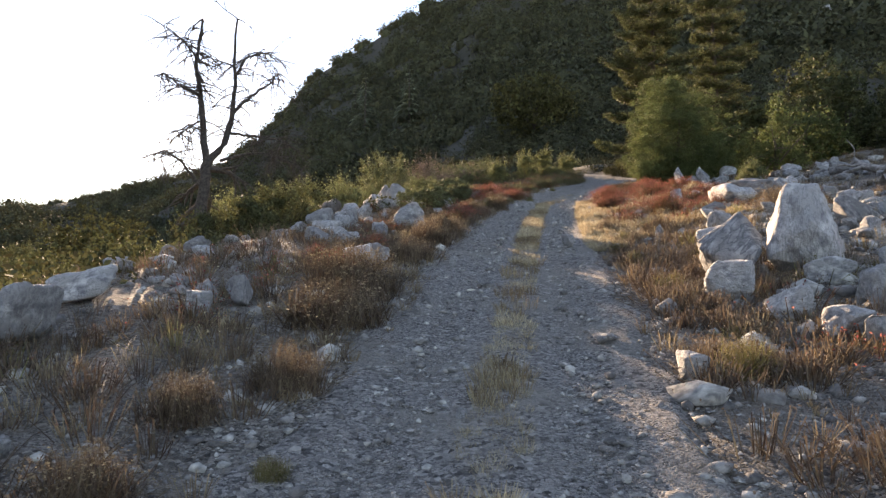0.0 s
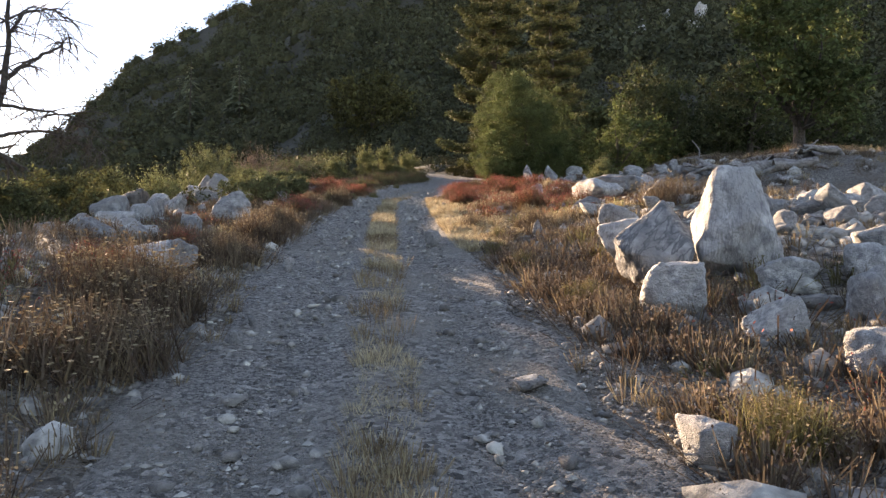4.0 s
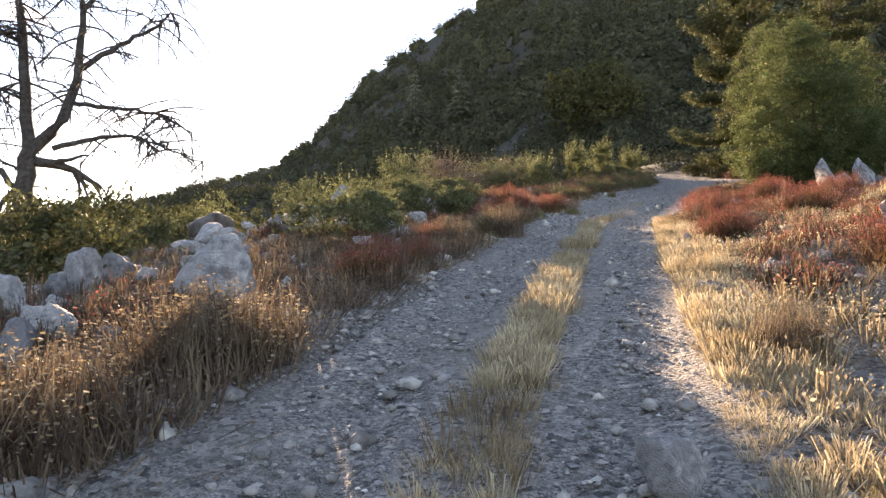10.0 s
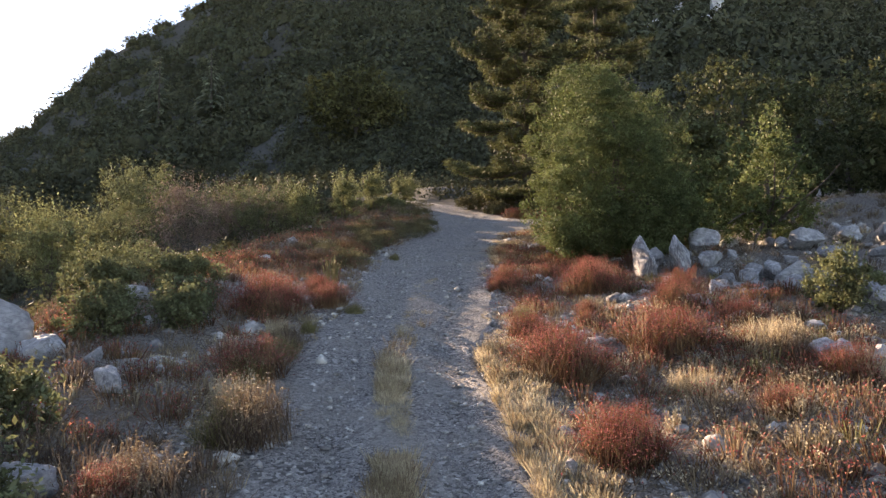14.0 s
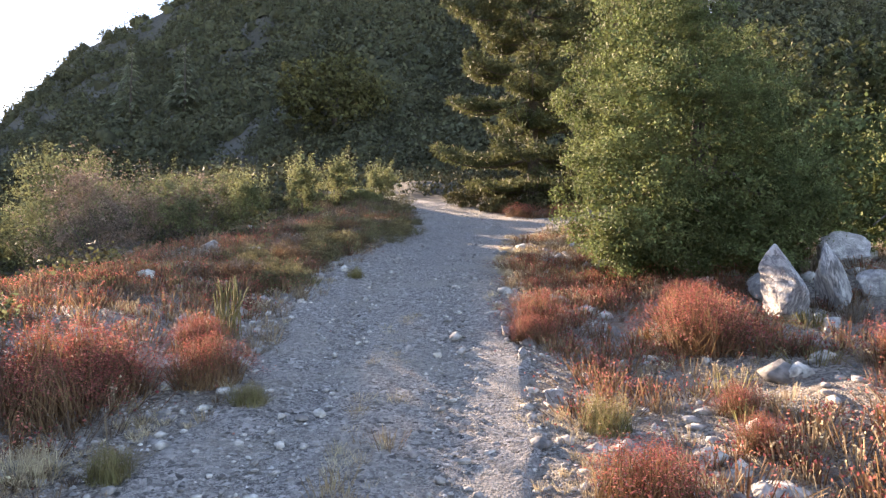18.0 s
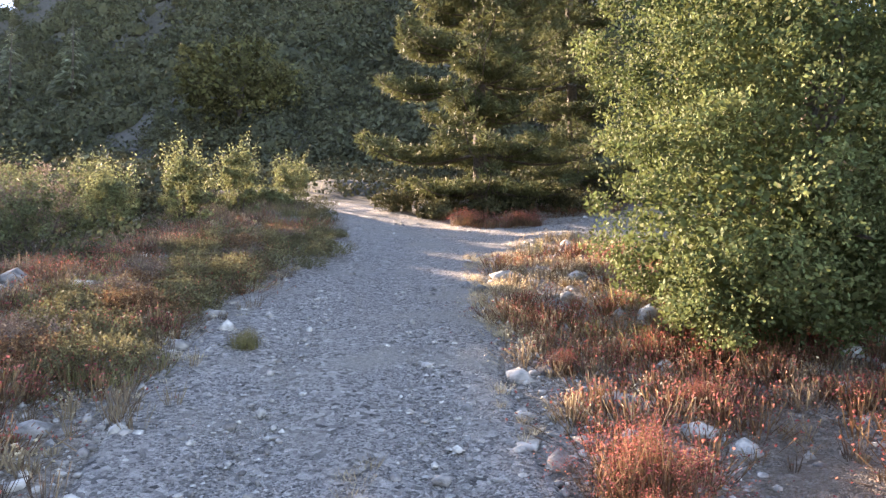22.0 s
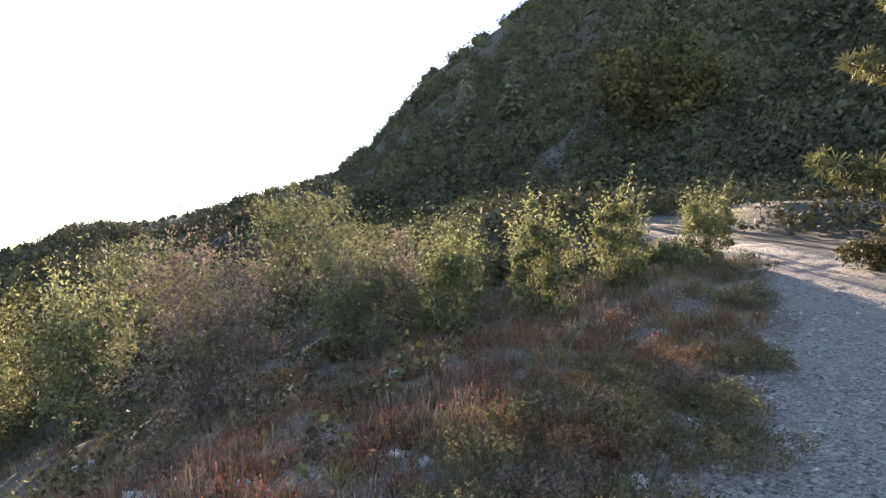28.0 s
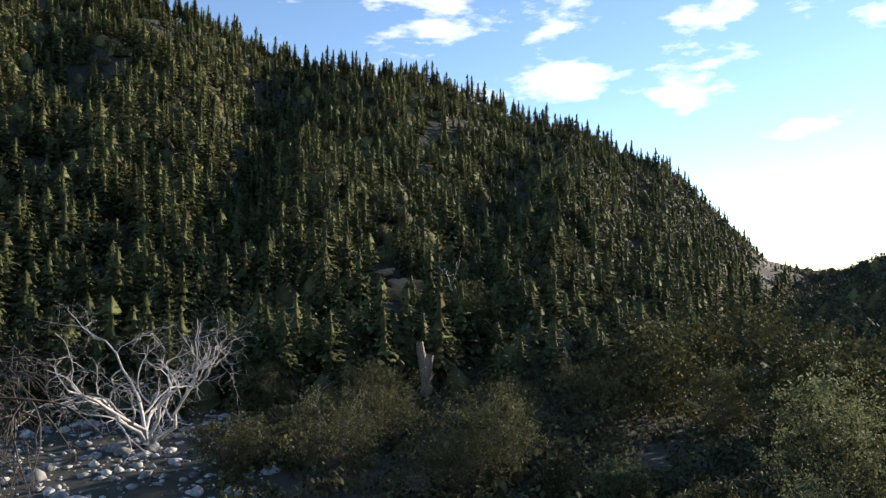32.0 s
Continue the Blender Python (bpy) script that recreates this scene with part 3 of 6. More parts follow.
def pine(name, x, y, height, spread, label, tiers=15, per=56, start=0.055):
    """An open pine: trunk, layered boughs that turn up at their ends, each with its tufts of needles."""
    base = thing(name, (x, y, zat(x, y) - 0.1), label, "tree", "tall pines behind the track")
    pts, rad = limb((0, 0, -0.2), (0, 0, 1), height, height * 0.015, 0.03, 10, 0.05)
    put("trunk", mesh_of("trunk", *tube(pts, rad, 8), BARK, True), base)
    for k in range(tiers):
        h = start + (0.98 - start) * k / (tiers - 1)
        reach = spread * (1 - h) ** 0.42 * (0.82 + 0.18 * math.sin(k * 2.4)) + 0.25
        c = np.array([np.interp(h * height, pts[:, 2], pts[:, a]) for a in (0, 1)] + [h * height])
        m = 7 if h < 0.75 else 5
        for q in range(m):
            a = 2 * math.pi * (q + 0.5 * (k % 2)) / m + rng.normal() * 0.22
            L = reach * rng.uniform(0.7, 1.12)
            t = np.linspace(0, 1, 8)
            drop, lift = rng.uniform(0.24, 0.34), rng.uniform(0.3, 0.42)
            bp = np.stack([c[0] + math.cos(a) * L * t, c[1] + math.sin(a) * L * t, c[2] + L * (-drop * t + lift * t ** 3)], 1)
            bough = put("bough", mesh_of("bough", *tube(bp, np.linspace(0.06 * (1.2 - h), 0.014, 8), 4), BARK, True), base)
            side = np.array([-math.sin(a), math.cos(a), 0])
            out = np.array([math.cos(a), math.sin(a), 0])
            cs = []
            for w in np.arange(0.2, 1.03, 0.34 / max(L, 1)):
                o = np.array([np.interp(w, t, bp[:, b]) for b in range(3)])
                wide = 0.24 * L * math.sin(math.pi * min(1.0, max(0.0, (w - 0.1) / 0.95))) + 0.1
                for s_ in np.arange(-wide, wide + 0.01, 0.34):
                    cs.append(o + side * (s_ + rng.normal() * 0.06) + out * (0.22 * abs(s_) + rng.normal() * 0.06) + [0, 0, 0.06 + 0.2 * abs(s_) + 0.1 * rng.random()])
            cs = np.array(cs)
            put("needles", mesh_of("needles", *needle_puffs(cs, rng.uniform(0.26, 0.4, len(cs)), per), PINE_LEAF), bough)
    return base


dome_bm = bmesh.new()
bmesh.ops.create_icosphere(dome_bm, subdivisions=1, radius=1.0)
dome_bm.verts.index_update()
DOME_V = np.array([q.co[:] for q in dome_bm.verts])
DOME_F = np.array([[q.index for q in f_.verts] for f_ in dome_bm.faces])
DOME_F = DOME_F[DOME_V[DOME_F][:, :, 2].mean(1) > -0.3]
dome_bm.free()


def conifer_boughs(places, widths, heights, per, broad=1.0, short=False):
    """Drooping boughs, one diamond each, in tiers up every conifer."""
    n = len(places) * per
    t = 1 - rng.random(n) ** (0.7 if short else 0.6)
    t = np.round(t * 15 + rng.normal(size=n) * 0.22) / 15
    t = np.clip(t, 0.02, 0.99)
    w, h = np.repeat(widths, per), np.repeat(heights, per)
    ragged = 1 + 0.25 * np.sin(t * 19 + np.repeat(rng.uniform(0, 6.28, len(places)), per))
    r = 0.5 * w * (1 - t) ** 0.8 * ragged * rng.uniform(0.65, 1.1, n) + (0.05 if short else 0.025) * w
    a = rng.uniform(0, 6.283, n)
    d = np.stack([np.cos(a), np.sin(a), np.zeros(n)], 1)
    s = np.stack([-np.sin(a), np.cos(a), np.zeros(n)], 1)
    up = np.array([0, 0, 1.0])
    # short sprays sit anywhere along the bough, long ones at its end
    start = np.random.default_rng(n).uniform(0.3, 0.75, n) if short else np.full(n, 0.4)
    reach = 0.3 if short else 0.6
    root = np.repeat(places, per, 0) + up * (t * h - (0.3 * start * r if short else 0))[:, None] + d * (start * r)[:, None]
    tip = root + d * (reach * r)[:, None] - up * (reach / 0.6 * r * rng.uniform(0.15, 0.5, n))[:, None]
    mid = root * 0.45 + tip * 0.55 + up * (0.06 * r)[:, None]
    wide = (r * broad * rng.uniform(0.075, 0.15, n))[:, None]
    tilt = (rng.normal(size=n) * 0.25)[:, None] * up
    v = np.stack([root, mid + (s + tilt) * wide, tip, mid - (s + tilt) * wide], 1)
    return v.reshape(-1, 3), np.arange(4 * n).reshape(-1, 4)


def conifer_skirts(places, widths, heights, tiers=9, sides=16):
    """The dense inside of every conifer: ragged, drooping skirts of needles, one above the other."""
    r = np.random.default_rng(len(places))
    n = len(places)
    k = np.arange(tiers) / tiers
    a = np.arange(sides) / sides * 6.283 + r.uniform(0, 6.283, (n, tiers, 1))
    rad = 0.46 * widths[:, None, None] * ((1 - k) ** 0.85 + 0.03)[None, :, None] * r.uniform(0.8, 1.12, (n, tiers, 1))
    rad = rad * (0.75 + 0.35 * np.where(np.arange(sides) % 2, 1, -1)) * r.uniform(0.65, 1.3, (n, tiers, sides))
    low = (k[None, :, None] + 0.04) * heights[:, None, None] + r.normal(size=(n, tiers, sides)) * 0.012 * heights[:, None, None] - 0.12 * rad
    rim = np.stack([rad * np.cos(a), rad * np.sin(a), low], 3)
    top = np.zeros((n, tiers, 1, 3))
    top[..., 2] = (np.minimum(k + 2.1 / tiers, 1.0)[None, :] * heights[:, None])[:, :, None]
    v = (np.concatenate([rim, top], 2) + places[:, None, None, :]).reshape(-1, 3)
    i = np.arange(0, sides, 2)
    fan = np.stack([i, i + 1, (i + 2) % sides, np.full(sides // 2, sides)], 1)
    f = (np.arange(n * tiers)[:, None, None] * (sides + 1) + fan[None]).reshape(-1, 4)
    return v, f


def fir_forest(name, places, sizes, mat, label, per, tall, broad, dense):
    """Many far conifers joined as one."""
    heights = sizes * tall * rng.uniform(0.7, 1.3, len(places))
    v, f = conifer_boughs(places, sizes, heights, per, broad, True)
    v, f = merge([(v, f), conifer_skirts(places, sizes * dense, heights * 0.96)])
    return tagged(put(name, mesh_of(name, v, f, mat)), label, "forest", kind="stuff")


def forest(name, places, sizes, mat, label, kind, per=70, tall=1.0, leaf=None, core=0.6):
    """Many far crowns joined as one: rounded (tall about 1) or conical (tall over 1.8); each a dense inner mass with sprays of leaves round it."""
    cs, ss, inner, outs = [], [], [], []
    for i in range(len(places)):
        w = sizes[i]
        h = w * tall * rng.uniform(0.75, 1.25)
        m = per
        if kind == "cone":
            t = 1 - rng.random(m) ** 0.55
            a = rng.random(m) * 2 * np.pi
            tier = 0.72 + 0.28 * np.sin(t * 24 + i)
            r = 0.5 * w * (1 - t) ** 0.85 * tier * rng.uniform(0.6, 1.08, m) + 0.03 * w
            p = np.stack([np.cos(a) * r, np.sin(a) * r, t * h - 0.25 * r], 1)
            lift = (DOME_V[:, 2] + 0.3) / 1.3
            rr = 0.44 * core * w * (1 - lift) * rng.uniform(0.75, 1.2, len(DOME_V)) + 0.01 * w
            g = np.arctan2(DOME_V[:, 1], DOME_V[:, 0])
            q = np.stack([np.cos(g) * rr, np.sin(g) * rr, np.clip(lift, 0, 1) * h * 0.7], 1)
        else:
            v = rng.normal(size=(m, 3))
            v /= np.linalg.norm(v, axis=1, keepdims=True)
            v[:, 2] = np.abs(v[:, 2]) * 0.95 - 0.05
            ph = rng.uniform(0, 6.283, 2)

            def lump(u):
                return 1 + 0.2 * np.sin(u[:, 0] * 5 + ph[0]) * np.sin(u[:, 1] * 5 + ph[1]) + 0.12 * np.sin(u[:, 2] * 8 + u[:, 0] * 4 + ph[1])
            form = np.array([1, 1, 2 * h / w * 0.8]) * w * 0.5
            p = v * (lump(v) * (1.1 - 0.55 * rng.random(m) ** 1.5))[:, None] * form
            q = DOME_V * (core * lump(DOME_V) * rng.uniform(0.86, 1.08, len(DOME_V)))[:, None] * form
        cs.append(p + places[i])
        outs.append(p * [1, 1, 0.9])
        ss.append(np.full(m, w * (leaf or 0.12)))
        inner.append(q + places[i])
    c = np.concatenate(cs)
    v, f = leaf_quads(c, np.concatenate(ss), 1.5, 0.2, np.concatenate(outs))
    iv = np.concatenate(inner)
    fi = (DOME_F[None] + (np.arange(len(places)) * len(DOME_V))[:, None, None]).reshape(-1, 3)
    if not core:
        return tagged(put(name, mesh_of(name, v, f, mat)), label, "scrub", kind="stuff")
    tri = np.concatenate([f[:, [0, 1, 2]], f[:, [0, 2, 3]], fi + len(v)])
    me = mesh_of(name, np.concatenate([v, iv]), tri, mat)
    me.polygons.foreach_set("use_smooth", np.arange(len(tri)) >= 2 * len(f))
    return tagged(put(name, me), label, "forest", kind="stuff")


def scatter_polar(n, az0, az1, s0, s1, seed):
    """Places on the hillsides by bearing and by share of the way from foot to crest."""
    r = np.random.default_rng(seed)
    az = r.uniform(az0, az1, n)
    s = r.uniform(s0, s1, n)
    d0, d1 = np.interp(az, CREST_AZ, FOOT_D), np.interp(az, CREST_AZ, CREST_D)
    d = d0 + (d1 - d0) * s
    x, y = OX + d * np.sin(np.radians(az)), OY + d * np.cos(np.radians(az))
    return np.stack([x, y, ground_z(x, y) - 0.2], 1), d


def clearing(p):
    """Keeps the earth slip, the snag and the broken trunks free of trees, and the lines of sight to them from the bend."""
    keep = np.ones(len(p), bool)
    for cx, cy, near, wide in ((-119.0, 64.0, 0.82, 5.0), (-97.0, 72.5, 0.85, 2.5), (-78.0, 60.0, 0.3, 2.0)):
        a, b = np.array([9.0, 38.0]), np.array([cx, cy])
        ab = b - a
        s = ((p[:, :2] - a) @ ab) / (ab @ ab)
        off = np.abs((p[:, 0] - a[0]) * ab[1] - (p[:, 1] - a[1]) * ab[0]) / np.linalg.norm(ab)
        keep &= ~((s > near) & (s < 1.05) & (off < wide))
    return keep


p, d = scatter_polar(1150, -15.5, 62, 0.0, 0.3, 1)
p = p[~((p[:, 0] < 8) & (p[:, 1] < 128))]
forest("slope_scrub", p, rng.uniform(3.0, 7.0, len(p)), FOREST, "dense dark green scrub on the lower mountainside", "round", 160, 0.75, 0.06, 0.5)
p, d = scatter_polar(3700, -19, 62, 0.14, 1.02, 6)
forest("chaparral_forest", p, rng.uniform(6.5, 12.5, len(p)), FOREST, "dense dark green oak scrub over the steep mountainside", "round", 96, 0.7, 0.068, 0.55)
p, d = scatter_polar(3000, -116, -47, 0.0, 1.0, 2)
keep = clearing(p)
near_fir = keep & (d < 170)
far_fir = keep & (d >= 170)
fir_forest("near_fir_forest", p[near_fir], rng.uniform(4.0, 8.5, near_fir.sum()), CONIFER, "dark green conifers at the foot of the far slope", 280, 1.35, 1.1, 0.9)
fir_forest("fir_forest", p[far_fir], rng.uniform(4.0, 8.0, far_fir.sum()), CONIFER, "dark green conifers covering the far slope", 90, 1.45, 1.7, 0.98)
p, d = scatter_polar(300, -112, -50, 0.95, 1.01, 12)
fir_forest("crest_fir_forest", p, rng.uniform(4.5, 7.5, len(p)), CONIFER, "small spiky firs along the far crest", 110, 1.75, 1.7, 1.0)
p, d = scatter_polar(1900, -112, -40, 0.0, 0.95, 3)
keep = clearing(p)
forest("slope_oak_forest", p[keep], rng.uniform(4.5, 9.0, keep.sum()), OLIVE_FAR, "rounded olive green trees between the conifers", "round", 80, 0.8, 0.07, 0.72)
p, d = scatter_polar(950, -64, -42, 0.0, 1.03, 14)
forest("gap_forest", p, rng.uniform(5.0, 9.0, len(p)), FOREST, "dark trees on the spur above the stream", "round", 60, 0.8, 0.1, 0.75)
p, d = scatter_polar(420, -58, -44, 0.5, 1.06, 15)
forest("notch_forest", p, rng.uniform(6.0, 11.0, len(p)), FOREST, "dark trees in the notch of the valley", "round", 50, 0.8, 0.1, 0.75)
p, d = scatter_polar(1150, -40, -12, 0.03, 1.0, 5)
forest("ridge_forest", p, rng.uniform(4.5, 7.5, len(p)), FOREST, "dark scrub on the low ridge under the sun", "round", 90, 0.7, 0.075, 0.5)
p, d = scatter_polar(560, -47, -24, 0.0, 0.95, 4)
forest("treeline_forest", p, rng.uniform(5.0, 9.0, len(p)), FOREST, "dark treeline on the low ridge across the stream", "round", 110, 0.95, 0.07, 0.5)

fs = np.random.default_rng(9)
fx, fy = fs.uniform(-22, 50, 900), fs.uniform(59, 92, 900)
fk = (road_depth(fx, fy) < -0.6) & ~((fx > 7) & (fx < 14) & (fy < 76)) & ((fx < 10) | (fx > 17) | (fy > 64))
foot = np.stack([fx[fk], fy[fk], ground_z(fx[fk], fy[fk]) - 0.1], 1)
forest("foot_scrub", foot, fs.uniform(1.0, 3.0, len(foot)), FOREST, "low olive scrub at the foot of the mountain", "round", 130, 0.65, 0.055, 0)

hx, hy = fs.uniform(-60, 30, 2300), fs.uniform(66, 140, 2300)
hk = ~((hx > 7) & (hy < 78)) & (hx - np.interp(hy, CY, CX) > -50) & (np.hypot(hx - 13, hy - 57) > 9)
hill = np.stack([hx[hk], hy[hk], ground_z(hx[hk], hy[hk]) - 0.15], 1)
forest("hill_foot_scrub", hill, fs.uniform(1.8, 4.0, len(hill)), FOREST, "low dark scrub on the first rise of the mountain", "round", 84, 0.65, 0.08, 0.5)

OAK = broad_tree("live_oak", 13.2, 39.3, 6.6, [(0, 0, 3.0, 2.4, 2.4, 2.6), (-0.6, 0.3, 4.6, 1.7, 1.7, 1.9), (-1.5, -0.3, 1.6, 1.4, 1.5, 1.4), (1.6, 0.8, 3.6, 1.7, 1.6, 2.0), (0.6, -1.2, 1.5, 1.7, 1.3, 1.3), (1.9, 0.2, 1.5, 1.5, 1.5, 1.4), (0, -0.4, 0.85, 1.9, 1.7, 0.9), (-1.3, -0.8, 0.8, 1.1, 1.0, 0.8), (1.5, -0.9, 0.8, 1.2, 1.0, 0.8)], 165000, 0.036, OAK_LEAF, "bushy live oak with small green leaves beside the track", sprays=500)
pine("pine_tree", 17.5, 57.2, 21.0, 4.7, "tall open pine with upturned needle tufts", 15, 44)
pine("pine_tree", 24.0, 60.5, 20.0, 4.2, "tall dark pine standing behind the other", 14, 40)


def bush(name, x, y, w, h, mat, leaf, leaves, label, sprays=200, lobes_n=6, group="", long=0.45, seed=0, stem_mat=None):
    """A many-stemmed bush: stems from the ground, uneven lobes of leaves, upright shoots at the rim."""
    r = np.random.default_rng(seed + int(abs(x * 100)) + int(abs(y * 10)))
    base = thing(name, (x, y, zat(x, y) - 0.04), label, "bush", group)
    lobes = []
    for k in range(lobes_n):
        a, q = r.uniform(0, 6.28), r.uniform(0.1, 0.62) ** 0.8
        lz = h * r.uniform(0.3, 0.66)
        lobes.append((math.cos(a) * q * w * 0.5, math.sin(a) * q * w * 0.5, lz, w * r.uniform(0.22, 0.36), w * r.uniform(0.22, 0.36), min(h - lz, lz * 1.1) * r.uniform(0.8, 1.0)))
    lobes.append((0, 0, h * 0.4, w * 0.42, w * 0.42, h * 0.42))
    for k in range(max(5, lobes_n)):
        l = lobes[k % len(lobes)]
        to = np.array(l[:3]) * [1, 1, 1.25]
        p2, r2 = limb((r.normal() * 0.05 * w, r.normal() * 0.05 * w, -0.05), to, np.linalg.norm(to), 0.012 * h + 0.004, 0.003, 6, 0.25)
        put("stem", mesh_of("stem", *tube(p2, r2, 5), stem_mat or BARK, True), base)
    small = []
    for l in lobes:
        for k in range(4):
            u = r.normal(size=3)
            u[2] = abs(u[2])
            u /= np.linalg.norm(u)
            small.append(tuple(np.array(l[:3]) + u * np.array(l[3:6]) * 0.8) + tuple(np.array(l[3:6]) * r.uniform(0.25, 0.42)))
    leaf *= 1.05
    c = np.concatenate([crown_points(lobes, int(leaves * 0.5), 0.5), clusters(lobes + small, int(30 + 14 * w), int(leaves * 1.2), 0.07 * w + 0.05)])
    tips = crown_points(small, int(sprays * 0.6), 0.1)
    tips = tips[tips[:, 2] > h * 0.25]
    out = tips * [1, 1, 0.4]
    out /= np.linalg.norm(out, axis=1, keepdims=True) + 1e-6
    out[:, 2] += 1.1
    ln = r.uniform(0.3, 1.0, (len(tips), 1)) * long * h * 0.5
    c = np.concatenate([c] + [tips + out * ln * (t - 0.3) + r.normal(size=tips.shape) * leaf * 0.3 for t in np.linspace(0, 1, 8)])
    c = c[c[:, 2] > 0.02]
    put("foliage", mesh_of("foliage", *leaf_quads(c, leaf, 2.2), mat), base)
    return base


# ---- dry shrubs and grass clumps beside the track ----
def blades(n, r0, r1, h, lean, width, rs, curve=0.3):
    """n thin two-piece blades from near the middle out to a dome."""
    a = rs.uniform(0, 6.283, n)
    q = np.sqrt(rs.random(n))
    base = np.stack([np.cos(a) * q * r0, np.sin(a) * q * r0, np.full(n, -0.03)], 1)
    a2 = a + rs.normal(size=n) * 0.5
    ph = rs.uniform(0, 6.283, 3)
    uneven = 1 + 0.28 * np.sin(2 * a2 + ph[0]) + 0.2 * np.sin(5 * a2 + ph[1])
    rr = q * r1 * rs.uniform(0.5, 1.15, n) * uneven
    high = 1 + 0.22 * np.sin(3 * a2 + ph[2]) * q
    top = np.stack([np.cos(a2) * rr, np.sin(a2) * rr, h * high * (1 - 0.4 * np.clip(rr / r1, 0, 1.2) ** 2) * rs.uniform(0.5, 1.08, n)], 1)
    mid = base * 0.5 + top * 0.5
    mid[:, 2] += curve * 0.25 * h
    side = np.stack([-np.sin(a2 + rs.normal(size=n)), np.cos(a2), np.zeros(n)], 1) * width
    v = np.stack([base - side, base + side, mid + side * 0.8, mid - side * 0.8, mid - side * 0.8, mid + side * 0.8, top + side * 0.25, top - side * 0.25], 1).reshape(-1, 3)
    return v, np.arange(8 * n).reshape(-1, 4), top


def clump_kind(name, label, category, stem_mat, head_mat, n, heads, head_size, seed, r0=0.16, width=0.004, group=""):
    """A shrub of thin stems, 1 m wide and 1 m high, to be scaled."""
    rs = np.random.default_rng(seed)
    ob = thing(name, (0, 0, -60), label, category, group)
    v, f, top = blades(n, r0, 0.5, 1.0, 0.4, width, rs)
    put("stem_mass", mesh_of(name + "_stems", v, f, stem_mat), ob)
    if heads:
        c = np.repeat(top, heads, 0) * np.where(rs.random((n * heads, 1)) < 0.5, 1.0, rs.uniform(0.72, 1.0, (n * heads, 1))) + rs.normal(size=(n * heads, 3)) * [0.03, 0.03, 0.045]
        put("flower_mass", mesh_of(name + "_heads", *leaf_quads(c, head_size, 1.3), head_mat), ob)
    return ob


KINDS = {
    "red": [clump_kind("buckwheat_shrub", "rust red dried buckwheat shrub on stony ground", "shrub", RED_BROWN, RED_STEM, 640, 6, 0.0145, 40 + k, 0.33, group="red buckwheat shrubs") for k in range(3)],
    "olive": [clump_kind("broom_shrub", "olive green upright broom shrub with tan tips", "shrub", OLIVE_GRASS, TAN_GRASS, 620, 2, 0.022, 50 + k, 0.33, group="olive shrubs") for k in range(2)],
    "tan": [clump_kind("dry_grass_clump", "brown and tan dried grass clump on the verge", "grass clump", TAN_BROWN, TAN_GRASS, 640, 2, 0.02, 60 + k, 0.36, group="dry grass clumps") for k in range(3)],
    "gold": [clump_kind("golden_grass_clump", "pale golden dry grass clump", "grass clump", GOLD_GRASS, GOLD_GRASS, 420, 2, 0.02, 70 + k, 0.3, 0.005, group="golden grass clumps") for k in range(2)],
}
count = [0]


def clump(kind, x, y, w, h):
    """Set one shrub of a kind on the ground."""
    count[0] += 1
    src = KINDS[kind][count[0] % len(KINDS[kind])]
    ob = copy_thing(src, pose(x, y, zat(x, y) - 0.02, 0, 0, (count[0] * 77) % 360))
    w *= 0.8 if kind == "red" else 1.0
    h = min(h, 0.55 * w)
    ob.scale = (w * 1.1, w * 1.0, h * 0.9)
    return ob


